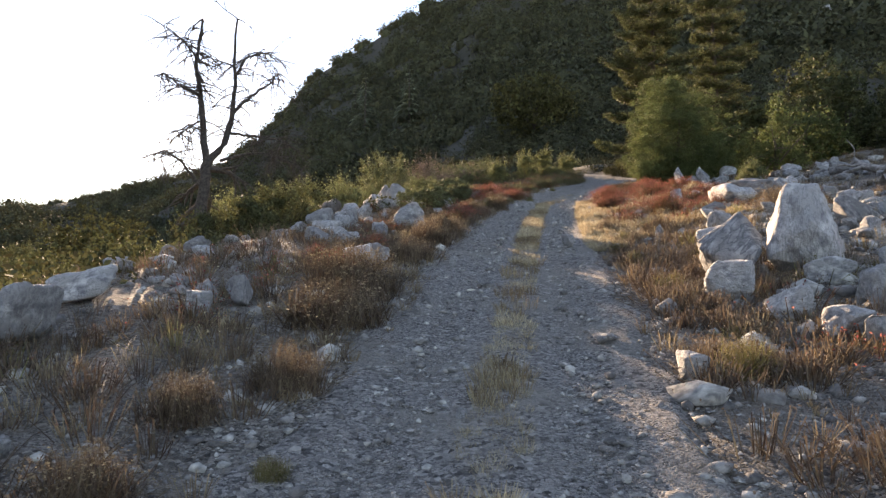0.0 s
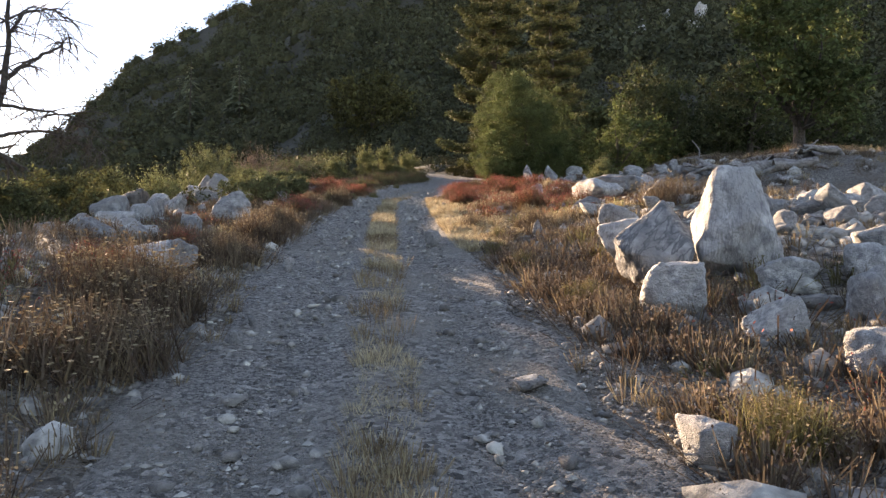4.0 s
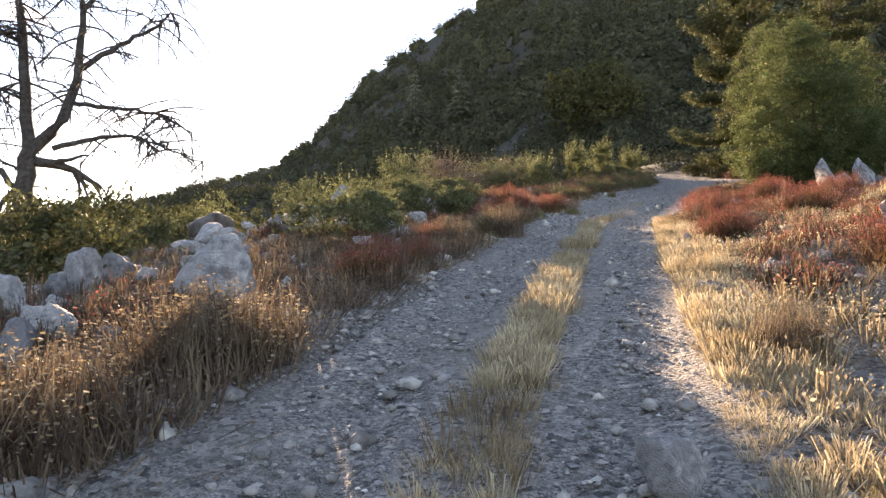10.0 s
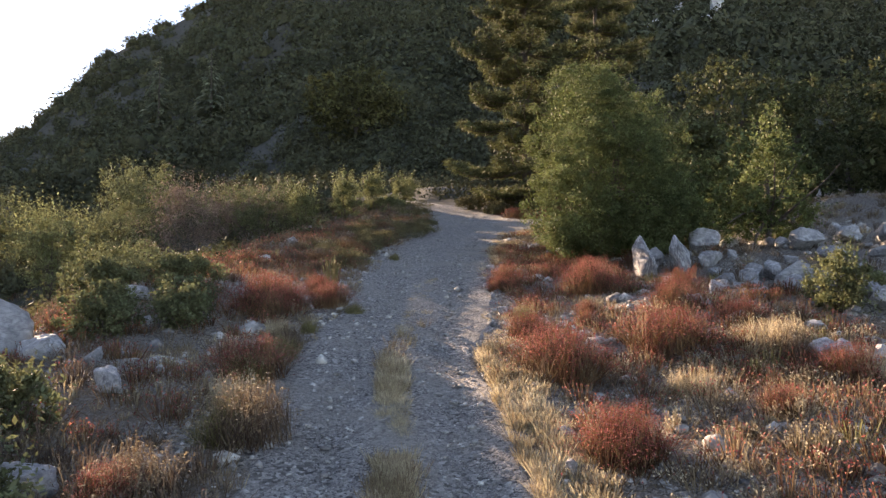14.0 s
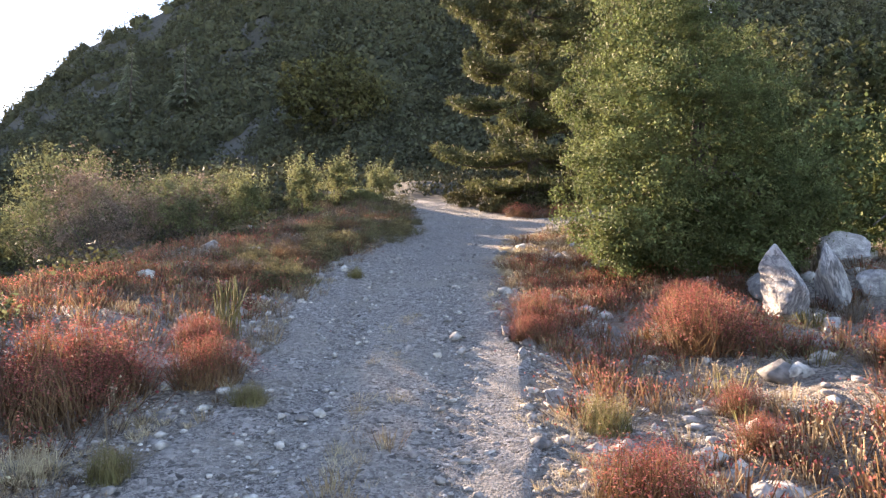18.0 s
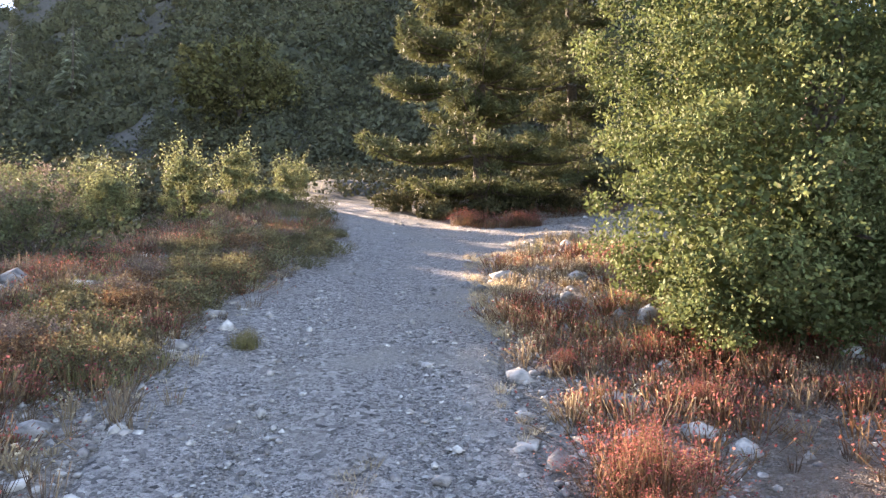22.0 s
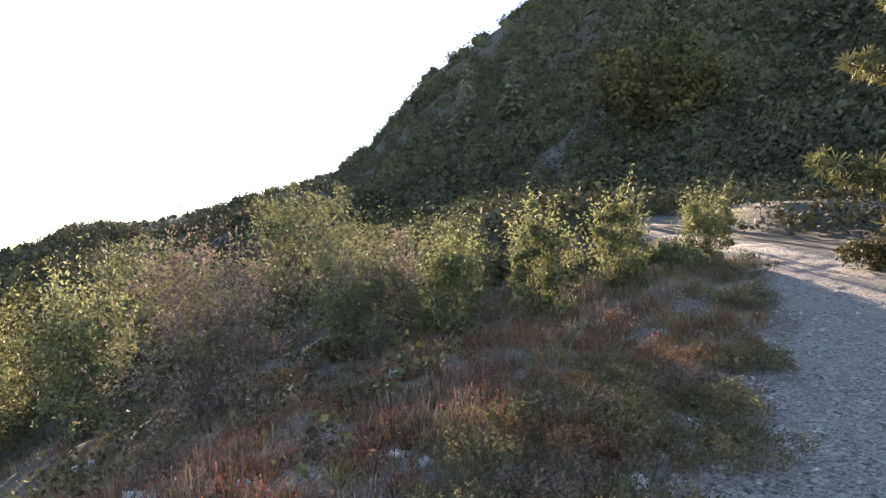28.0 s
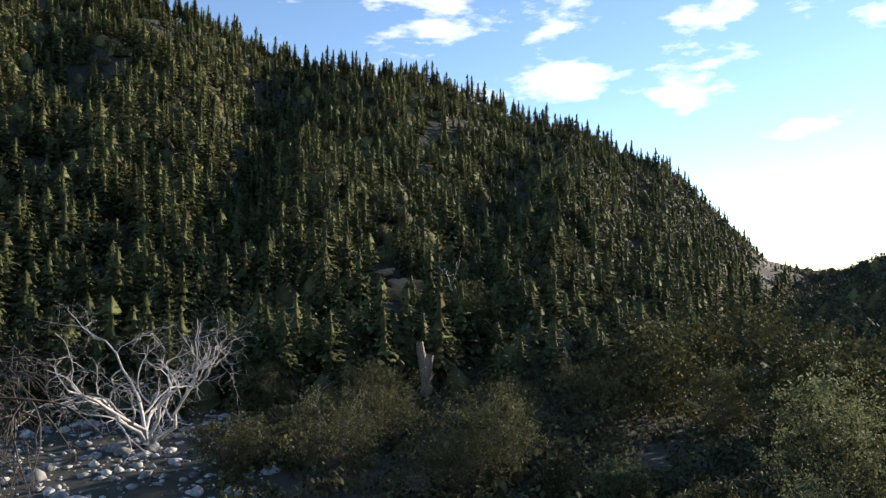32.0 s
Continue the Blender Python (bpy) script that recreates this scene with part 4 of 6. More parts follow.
# ---- rocks ----
def rock_mesh(name, seed, corners=15, cuts=4, shape=(1, 1, 1), rough=0.05, taper=0.0, soften=1, grain=0.2, edge=0.07):
    """An angular block: the hull of a few corners, its faces split, broken and slightly worn; spans about 1 m."""
    rs = np.random.default_rng(seed)
    pts = rs.normal(size=(corners, 3))
    pts /= np.abs(pts).max(1, keepdims=True) ** 0.75 * np.linalg.norm(pts, axis=1, keepdims=True) ** 0.25
    pts *= rs.uniform(0.82, 1.0, (corners, 1))
    if taper:
        k = np.clip((pts[:, 2:3] + 1) / 2, 0, 1)
        pts[:, :2] *= 1 - taper * k
    bm = bmesh.new()
    for q in pts:
        bm.verts.new(q)
    hull = bmesh.ops.convex_hull(bm, input=bm.verts)
    bmesh.ops.delete(bm, geom=list({g for g in hull["geom_interior"] + hull["geom_unused"] if isinstance(g, bmesh.types.BMVert)}), context="VERTS")
    bmesh.ops.bevel(bm, geom=list(bm.edges), offset=edge, segments=1, affect="EDGES")
    bmesh.ops.triangulate(bm, faces=bm.faces)
    for _ in range(cuts):
        longest = [e for e in bm.edges if e.calc_length() > grain]
        if not longest:
            break
        bmesh.ops.subdivide_edges(bm, edges=longest, cuts=1)
        bmesh.ops.triangulate(bm, faces=bm.faces)
    for _ in range(soften):
        bmesh.ops.smooth_vert(bm, verts=bm.verts, factor=0.5, use_axis_x=True, use_axis_y=True, use_axis_z=True)
    bm.verts.index_update()
    v = np.array([q.co[:] for q in bm.verts])
    f = np.array([[q.index for q in p.verts] for p in bm.faces])
    bm.free()
    nz = smooth_noise(v[:, 0] * 1.3 + v[:, 1], v[:, 2] * 1.6 - v[:, 1] * 0.4, 0.09, seed + 2) * rough * 0.3 + smooth_noise(v[:, 0] + v[:, 2] * 0.7, v[:, 1] - v[:, 2] * 0.6, 0.5, seed) * rough + smooth_noise(v[:, 0] - v[:, 2], v[:, 1] + v[:, 2], 0.17, seed + 1) * rough * 0.6
    v = v * (1 + nz)[:, None]
    lo, hi = v.min(0), v.max(0)
    v = (v - (lo + hi) / 2) / (hi - lo) * np.array(shape)
    v[:, 2] += 0.5 * shape[2]
    return mesh_of(name, v, f, ROCK)


ROCKS = [rock_mesh("rock", 100 + k, 14 + k % 6, rough=0.085, grain=0.2, edge=0.05) for k in range(10)]
GREYS = [rock_mesh("rock_grey", 160 + k, 13 + k % 6, rough=0.085, grain=0.2, edge=0.05) for k in range(6)]
for me_ in GREYS:
    me_.materials[0] = GREYROCK
SMALLS = [rock_mesh("stone", 180 + k, 11 + k % 4, 1, rough=0.07, soften=0, grain=0.55) for k in range(8)]
CONE = rock_mesh("rock_cone", 134, 12, 6, taper=0.82, rough=0.09, grain=0.12, edge=0.04)
CONE.materials[0] = GREYROCK
TALL = rock_mesh("rock_tall", 139, 16, 6, taper=0.6, rough=0.06, grain=0.1, edge=0.035)
SLAB = rock_mesh("rock_slab", 143, 18, 6, rough=0.06, soften=4, grain=0.1, edge=0.03)
SLAB.materials[0] = VEINED
DOMED = rock_mesh("rock_domed", 147, 24, 6, rough=0.06, soften=4, grain=0.1, edge=0.03)
LABELS = {"big": "tall pale granite boulder with a pointed top", "slab": "streaked grey and white tilted boulder", "cone": "pointed pale grey boulder", "dark": "dark brown weathered stone", "domed": "rounded white boulder with fine dark flecks", "flat": "flat pale stone lying on the ground", "block": "angular pale granite boulder", "round": "rounded pale grey boulder"}


def rock(x, y, w, h, form="block", turn=None, sink=0.1, tilt=0):
    """One boulder resting in the ground."""
    count[0] += 1
    me = {"big": TALL, "cone": CONE, "slab": SLAB, "domed": DOMED}.get(form, GREYS[count[0] % 6] if count[0] % 3 == 0 else ROCKS[count[0] % 10])
    if w < 0.42 and form not in ("slab", "cone", "big", "domed"):
        me = SMALLS[count[0] % 8]
    ob = put("boulder" if w > 0.3 else "stone", me)
    ob.matrix_basis = pose(x, y, zat(x, y) - sink * h, tilt, tilt * 0.4, (count[0] * 53) % 360 if turn is None else turn) @ Matrix.Diagonal((w, w * (0.75 + 0.25 * math.sin(count[0])), h * (1 + sink), 1))
    if form == "dark":
        ob.data = me.copy()
        ob.data.materials[0] = DARKROCK
    return tagged(ob, LABELS[form], "rock", "boulders beside the track" if w > 0.3 else "loose stones")


# ---- boulders and shrubs, each in its place ----
rock(5.78, 11.1, 1.2, 1.35, "big", sink=0.12)
rock(4.55, 11.13, 1.0, 1.2, "slab", turn=30, sink=0.02, tilt=9)
rock(4.05, 9.85, 0.68, 0.6, "domed")
rock(5.31, 12.88, 1.17, 0.63, "block", tilt=8)
rock(3.08, 10, 0.22, 0.16, "block", tilt=8)
rock(4.95, 10.83, 0.32, 0.29, "dark")
rock(5.84, 14.4, 0.59, 0.47, "block", tilt=8)
rock(4.47, 9.27, 0.25, 0.23, "round")
rock(10.35, 23.09, 1.62, 0.85, "block", tilt=8)
rock(6.6, 16.98, 0.59, 0.32, "round")
rock(-0.35, 10.24, 0.15, 0.15, "round")
rock(-0.23, 10.82, 0.12, 0.13, "round")
rock(2.49, 7.01, 0.35, 0.28, "block", tilt=8)
rock(4.43, 7.68, 0.44, 0.38, "block", tilt=8)
rock(3.41, 4.74, 0.32, 0.41, "round")
rock(5.26, 7.39, 0.63, 0.42, "block", tilt=8)
rock(4.27, 8.57, 0.55, 0.4, "block", tilt=8)
rock(4.49, 7.2, 0.39, 0.33, "round")
rock(9.13, 21.91, 1.64, 0.82, "block", tilt=8)
rock(-4.76, 7.74, 0.77, 0.73, "round")
rock(-5.27, 7.39, 0.38, 0.35, "round")
rock(-3.36, 9.56, 0.51, 0.35, "round")
rock(-3.01, 10.19, 0.69, 0.41, "block", tilt=8)
rock(-3.14, 4.77, 0.34, 0.25, "block", tilt=8)
rock(0.16, 6.22, 0.16, 0.11, "flat")
rock(2.02, 8.58, 0.31, 0.12, "flat")
rock(-3.46, 19.57, 0.78, 0.72, "round")
rock(-2.78, 19.55, 0.55, 0.55, "round")
rock(-4.67, 28.75, 1.55, 0.91, "dark")
rock(-2.82, 15.38, 0.67, 0.43, "block", tilt=8)
rock(-2.17, 16, 0.53, 0.33, "block", tilt=8)
rock(-1.55, 13.38, 0.77, 0.46, "block", tilt=8)
rock(-1.35, 13.77, 0.54, 0.46, "block", tilt=8)
rock(0.21, 14.01, 0.19, 0.21, "round")
rock(-2.44, 16.18, 0.52, 0.46, "block", tilt=8)
rock(-1.65, 18.33, 0.59, 0.4, "round")
rock(-0.97, 20.67, 1, 0.79, "cone")
rock(-2.72, 20.89, 0.43, 0.62, "block", tilt=8)
rock(-3.44, 22.91, 0.5, 0.5, "round")
rock(-2.25, 21.57, 0.38, 0.29, "round")
rock(-1.72, 18.77, 0.45, 0.45, "block", tilt=8)
rock(-1.37, 19.1, 0.25, 0.16, "flat")
rock(-2.87, 34.06, 1.47, 1.2, "cone")
rock(-3.25, 31.94, 1.07, 0.66, "block", tilt=8)
rock(0.11, 26.36, 0.56, 0.44, "block", tilt=8)
rock(-3.46, 26.18, 0.94, 0.61, "round")
rock(-4.97, 28.79, 0.54, 0.31, "flat")
rock(-0.21, 24.82, 0.37, 0.26, "round")
rock(0.37, 25.07, 0.26, 0.21, "round")
rock(0.28, 29.43, 0.47, 0.37, "round")
rock(-2.19, 28.29, 1.04, 0.59, "block", tilt=8)
rock(-1.28, 31.93, 0.69, 0.4, "block", tilt=8)
rock(5.47, 25.83, 0.17, 0.2, "round")
rock(14.81, 33.17, 0.99, 0.65, "block", tilt=8)
rock(14.12, 35.17, 0.62, 0.34, "round")
rock(14.24, 34.04, 0.59, 0.37, "round")
rock(16.02, 33.17, 0.53, 0.36, "round")
rock(8.19, 24.07, 0.4, 0.53, "block", tilt=8)
rock(9.2, 25.25, 0.37, 0.26, "round")
rock(13.85, 30.71, 0.57, 0.41, "round")
rock(7.53, 33.7, 0.22, 0.2, "round")
rock(8.08, 36.52, 0.29, 0.17, "flat")
rock(7.87, 35.43, 0.15, 0.16, "round")
rock(13.16, 39.21, 0.53, 0.43, "round")
rock(14.47, 35.88, 0.67, 0.57, "block", tilt=8)
rock(16.55, 61.29, 0.67, 0.49, "round")
rock(2.96, 16.45, 0.34, 0.3, "domed")
rock(3.79, 15.23, 0.22, 0.19, "block", tilt=8)
rock(4.18, 16.67, 0.21, 0.19, "block", tilt=8)
rock(5.11, 16.41, 0.19, 0.29, "round")
rock(12.62, 25.74, 1.12, 0.91, "block", tilt=8)
rock(4.52, 51.04, 0.23, 0.26, "round")
rock(-3.61, 54.04, 0.59, 0.36, "round")
clump("red", 2.27, 34.73, 2.06, 0.91)
clump("red", 0.79, 34.88, 1.47, 0.74)
clump("red", 6.79, 29.55, 1.7, 1.12)
clump("red", 6.24, 26.03, 1.55, 0.97)
clump("red", 10.51, 31.62, 1.39, 0.81)
clump("red", 10.98, 30.11, 1.31, 0.76)
clump("red", 8.76, 36.96, 1.47, 1.32)
clump("red", 10.84, 35.87, 1.6, 0.95)
clump("red", 8.64, 29.25, 1.03, 0.56)
clump("red", 8.39, 26.09, 0.88, 0.51)
clump("red", 10.11, 26.85, 1.38, 0.69)
clump("red", 0.85, 26.2, 1.07, 0.65)
clump("red", 2.63, 35.28, 1.79, 1.02)
clump("red", 3.7, 36.62, 1, 0.68)
clump("red", 10.19, 34.83, 1.83, 0.87)
clump("red", 11.37, 32.64, 1.59, 0.75)
clump("red", 9.05, 32.58, 0.8, 0.54)
clump("red", 8.42, 36.27, 1.05, 0.76)
clump("red", 2.91, 35.01, 1.18, 1.02)
clump("red", 3.67, 36.31, 1.05, 0.68)
clump("red", 8.34, 36.27, 0.95, 0.68)
clump("red", 10.08, 34.47, 1.73, 1.02)
clump("red", 8.69, 31.87, 0.79, 0.65)
clump("red", 15.66, 54.37, 2.4, 0.62)
clump("red", 17.21, 53.3, 2.04, 0.58)
clump("red", 9.83, 39.65, 0.68, 0.68)
clump("red", 10.48, 38.17, 0.78, 0.49)
clump("red", 0.88, 23.69, 1.11, 0.56)
clump("red", 2.41, 34.24, 1.64, 0.67)
clump("red", 3.83, 35.26, 1.42, 0.63)
clump("red", 6.13, 25.96, 1.45, 0.59)
clump("red", 7.17, 31.3, 1.45, 0.59)
clump("red", 0.47, 22.1, 1.64, 0.69)
clump("red", 2.15, 30.11, 1.89, 0.66)
clump("red", -1.54, 15.48, 0.93, 0.54)
clump("red", 6.87, 28.91, 2.04, 0.93)
clump("red", 9.03, 29.44, 2.53, 0.78)
clump("red", 7.04, 21.9, 2.02, 0.81)
clump("red", 8.82, 21.82, 1.68, 0.7)
clump("red", -2.43, 13.49, 0.84, 0.52)
clump("olive", 2.07, 29.82, 0.93, 0.59)
clump("olive", 1.87, 27.75, 1.04, 0.62)
clump("olive", 7.73, 32.92, 0.76, 0.62)
clump("olive", 4.3, 34.5, 0.53, 0.44)
clump("olive", 3.2, 32.93, 0.58, 0.38)
clump("olive", 2.54, 31.05, 0.87, 0.62)
clump("olive", 6.54, 41.46, 0.53, 0.39)
clump("olive", 4.26, 16.32, 0.58, 0.35)
clump("olive", 3.76, 16.18, 0.29, 0.21)
clump("olive", 3.03, 7, 0.83, 0.65)
clump("olive", -1.22, 4.97, 0.37, 0.33)
clump("olive", 4.55, 10.8, 0.76, 0.61)
clump("olive", 3.6, 11.01, 0.72, 0.63)
clump("olive", 3.78, 13.63, 0.66, 0.53)
clump("olive", 3.8, 15.09, 0.54, 0.38)
clump("tan", -1.45, 9.5, 1.9, 0.72)
clump("tan", -1.65, 11.62, 1.98, 0.99)
clump("tan", -1.53, 6.87, 0.98, 0.55)
clump("tan", -2.21, 5.98, 0.85, 0.5)
clump("tan", -2.3, 4.49, 0.81, 0.48)
clump("tan", -1.23, 11.1, 1.44, 0.9)
clump("tan", -0.67, 14.35, 1.08, 0.74)
clump("tan", -0.09, 18.05, 1.43, 0.95)
clump("tan", -0.34, 16.76, 1.39, 0.69)
clump("tan", -0.64, 14.99, 0.93, 0.57)
clump("tan", 0.12, 18.6, 1.29, 0.7)
clump("tan", 5.39, 17.23, 0.98, 0.54)
clump("tan", 4.43, 18.76, 0.87, 0.56)
clump("tan", 8.45, 17.09, 1.82, 0.75)
clump("tan", 10.21, 27.99, 1.12, 0.7)
clump("tan", 2.76, 31.89, 0.8, 0.5)
clump("tan", -0.53, 24.16, 0.7, 0.64)
clump("tan", 2.15, 27.73, 1.44, 0.88)
clump("tan", 1.12, 26.33, 1.12, 0.84)
clump("gold", 10.4, 28.6, 1.7, 0.6)
clump("gold", 10.5, 26.8, 1.4, 0.5)
clump("gold", 1.9, 28.9, 1.0, 0.5)
clump("gold", 8.2, 27.6, 1.1, 0.42)
clump("gold", 2.6, 33.0, 0.7, 0.35)
clump("gold", 4.9, 22.4, 0.9, 0.4)
clump("red", -1.9, 12.6, 1.2, 0.5)
rock(12.1, 35.3, 0.8, 1.2, "slab", turn=100, sink=0.05)
rock(13.5, 35.7, 0.95, 1.15, "slab", turn=220, sink=0.05, tilt=12)
rock(-2.1, 32.2, 1.3, 1.1, "cone")
rock(-2.9, 31.2, 1.1, 0.65, "block")

# ---- green and brown bushes ----
GREEN = "grey-green rabbitbrush mound among boulders"
for bx, by, bw, bh in ((-0.6, 33.4, 1.5, 1.1), (0.8, 33.4, 1.3, 0.95), (-0.65, 27.9, 1.6, 1.15), (-0.95, 36.2, 1.8, 1.0), (0.8, 34.9, 1.3, 0.7), (-0.7, 25.6, 1.9, 1.0), (-1.4, 38.4, 2.4, 1.3), (0.6, 36.7, 1.7, 0.75), (-6.1, 28.7, 1.6, 1.5)):
    bush("rabbitbrush", bx, by, bw, bh, SHRUB_LEAF, 0.035, 2856, GREEN, 260, 6, "green brush mounds", 0.3)
bush("rabbitbrush", 13.6, 30.4, 1.3, 1.35, WILLOW_LEAF, 0.03, 4200, "yellow-green rabbitbrush on the stony knoll", 420, 7, "green brush mounds", 0.4)
for bx, by, bw, bh in ((-5.6, 25.0, 2.6, 1.7), (-6.4, 23.2, 2.2, 1.7), (-8.2, 24.6, 2.4, 1.9), (-7.4, 27.4, 2.6, 2.0), (-10.5, 22.0, 2.8, 1.8), (-9.6, 28.8, 3.0, 2.2), (-6.8, 31.5, 2.2, 1.8), (-7.0, 35.0, 2.6, 2.0), (-12.0, 18.5, 3.0, 1.9), (-10.5, 14.5, 2.6, 1.6), (-14.0, 24.0, 3.2, 2.2)):
    bush("streamside_brush", bx, by, bw, bh, OLIVE_LEAF, 0.05, 2448, "dusty green brush above the stream bank", 260, 7, "streamside brush", 0.4)
for bx, by, bw, bh in ((9.2, 49.7, 1.4, 0.4), (7.6, 46.9, 2.2, 0.5), (8.9, 48.4, 1.6, 0.4), (6.6, 45.0, 1.8, 0.6), (6.0, 43.6, 1.2, 0.5), (9.9, 51.6, 1.5, 0.36), (8.3, 50.8, 1.8, 0.45), (7.2, 48.9, 1.8, 0.5), (10.6, 55.5, 1.4, 0.6), (11.2, 58.5, 1.5, 0.7)):
    bush("low_brush", bx, by, bw, bh, HERB_LEAF, 0.018, 3200, "low dark green brush at the edge of the track", 300, 7, "low brush by the bend", 0.35)
for k in range(26):
    by = 41.0 + 0.42 * k
    bx = float(np.interp(by, CY, CX) - np.interp(by, CY, LW)) - 0.75 - 1.5 * ((k * 0.618) % 1)
    tone, words = ((HERB_LEAF, "low dark green brush at the edge of the track"), (RED_BROWN, "low red-brown brush at the edge of the track"), (BROWN_LEAF, "low brown brush at the edge of the track"))[(0, 1, 0, 2)[k % 4]]
    bush("low_brush", bx, by, 1.3, 0.42, tone, 0.016, 2600, words, 420, 7, "low brush by the bend", 0.7)
for k in range(16):
    bx, by = 0.5 + 8.0 * ((k * 0.618) % 1), 59.5 + 8.5 * ((k * 0.377) % 1)
    bush("low_brush", bx, by, 1.7, 0.7, HERB_LEAF, 0.04, 1500, "low brown-green brush beside the bend", 200, 6, "low brush by the bend", 0.35)
for bx, by, bw, bh in ((15.2, 56.4, 1.7, 0.9), (17.0, 55.9, 1.8, 0.8), (18.9, 56.6, 2.0, 1.0), (16.3, 58.6, 2.2, 1.2), (20.8, 57.0, 2.0, 0.9), (22.6, 57.6, 2.2, 1.1), (24.6, 58.0, 2.4, 1.2), (14.6, 59.4, 1.6, 0.9)):
    bush("shaded_brush", bx, by, bw, bh, DUSTY_LEAF, 0.045, 1800, "dark olive brush in the shade under the pines", 220, 6, "brush under the pines", 0.35)
WIL = "yellow-green willow shrub with many upright shoots"
for bx, by, bw, bh in ((10.9, 61.6, 1.7, 2.0), (8.3, 56.4, 1.45, 2.3), (6.6, 55.2, 1.6, 2.5), (9.8, 59.6, 1.5, 0.8), (4.5, 55.8, 1.7, 2.6)):
    bush("willow_shrub", bx, by, bw, bh, WILLOW_LEAF, 0.042, 3400, WIL, 420, 8, "willows by the bend", 0.5)
for bx, by, bw, bh in ((2.6, 56.4, 3.0, 2.8), (3.6, 60.5, 2.8, 2.6), (-3.5, 61.0, 3.6, 3.4), (0.2, 63.5, 3.4, 3.2)):
    bush("willow_shrub", bx, by, bw * 1.1, bh * 1.1, SHRUB_LEAF, 0.045, 3400, "grey-green willow thicket beside the bend", 300, 8, "grey willows", 0.5)
bush("seeding_bush", -1.2, 55.2, 4.2, 4.5, BROWN_LEAF, 0.045, 4080, "wide purple-brown bush full of dry seed heads", 700, 9, "", 0.5)
bush("seeding_bush", 1.6, 58.6, 3.8, 3.5, BROWN_LEAF, 0.045, 3536, "brown seeding bush beside green willows", 420, 8, "", 0.4)
bush("willow_shrub", -8.4, 60.3, 4.2, 5.2, WILLOW_LEAF, 0.07, 3536, WIL, 500, 9, "willows below the bend", 0.5)
bush("willow_shrub", -12.5, 59.0, 3.6, 4.4, SHRUB_LEAF, 0.07, 2856, "grey-green willow thicket beside the bend", 300, 8, "grey willows", 0.5)
bush("round_bush", -6.0, 72.0, 7.4, 6.2, SHRUB_LEAF, 0.08, 5100, "large rounded green bush behind the willows", 400, 9, "", 0.25)
bush("round_bush", -8.5, 66.0, 5.0, 4.8, SHRUB_LEAF, 0.07, 3400, "rounded grey-green bush on the slope", 300, 8, "", 0.3)

# bushes and trees on the stream flat
for bx, by, bw, bh, bm_ in ((-21.0, 67.8, 6.4, 8.0, WILLOW_LEAF), (-28.5, 73.7, 4.4, 5.6, WILLOW_LEAF), (-17.0, 64.0, 5.0, 6.2, OLIVE_LEAF), (-43.0, 56.5, 8.0, 8.4, OLIVE_LEAF), (-33.0, 62.0, 4.0, 4.0, SHRUB_LEAF), (-51.3, 83.7, 7.0, 7.0, OLIVE_LEAF), (-14.5, 72.0, 6.0, 6.5, SHRUB_LEAF)):
    bush("tall_willow", bx, by, bw, bh, bm_, 0.09, 4800, "tall streamside willow in evening shade", 320, 9, "willows on the stream flat", 0.35)
for bx, by, bw, bh in ((-23.2, 62.5, 4.6, 3.2), (-41.5, 52.5, 8.0, 5.2), (-47.0, 44.5, 8.0, 7.2), (-38.0, 60.0, 4.0, 3.0), (-30.0, 56.0, 3.5, 2.2), (-56.0, 50.0, 7.0, 6.0), (-52.0, 36.0, 6.0, 4.6), (-60.0, 64.0, 8.0, 5.0), (-70.0, 52.0, 9.0, 6.0), (-66.0, 76.0, 9.0, 6.5), (-75.0, 40.0, 8.0, 5.5)):
    bush("flat_brush", bx, by, bw, bh, DUSTY_LEAF, 0.085, 4200, "dusty olive brush on the stony stream flat", 260, 9, "brush on the stream flat", 0.3)
for tx, ty, tw, th in ((-60.0, 81.0, 15.0, 12.4), (-78.0, 98.0, 17.0, 11.0), (-88.0, 116.0, 22.0, 13.0), (-46.0, 91.0, 17.0, 12.6), (-98.0, 70.0, 16.0, 11.0), (-30.0, 92.0, 12.0, 9.0)):
    broad_tree("canyon_oak", tx, ty, th, [(0, 0, th * 0.5, tw * 0.34, tw * 0.34, th * 0.48), (tw * 0.25, 0, th * 0.45, tw * 0.26, tw * 0.3, th * 0.4), (-tw * 0.25, tw * 0.1, th * 0.42, tw * 0.27, tw * 0.26, th * 0.38), (0, -tw * 0.25, th * 0.36, tw * 0.28, tw * 0.25, th * 0.34)], 14000, 0.19, OLIVE_FAR, "broad dark canyon oak on the valley floor", sprays=60, group="canyon oaks")

# ---- far trees on the mountainside ----
broad_tree("hillside_oak", 16.5, 124.0, 13.0, [(0, 0, 7.0, 6.5, 6.0, 6.2), (-4.5, 0, 6.5, 4.2, 4.0, 5.2), (5.0, 0, 5.5, 4.5, 4.0, 4.8)], 9000, 0.3, OLIVE_FAR, "large round oak glowing at its edge on the hillside", sprays=80)


def fir(x, y, height, width):
    """A single conifer: trunk and tiers of needle sprays."""
    base = thing("fir_tree", (x, y, zat(x, y) - 0.3), "slender grey-green fir standing on the hillside", "tree", "firs on the hillside")
    put("trunk", mesh_of("trunk", *tube(*limb((0, 0, 0), (0, 0, 1), height * 0.97, height * 0.02, 0.03, 6, 0.02), 6), BARK, True), base)
    v, f = conifer_boughs(np.zeros((1, 3)), np.array([width]), np.array([height]), 420)
    put("needles", mesh_of("needles", v, f, HAZEFIR), base)


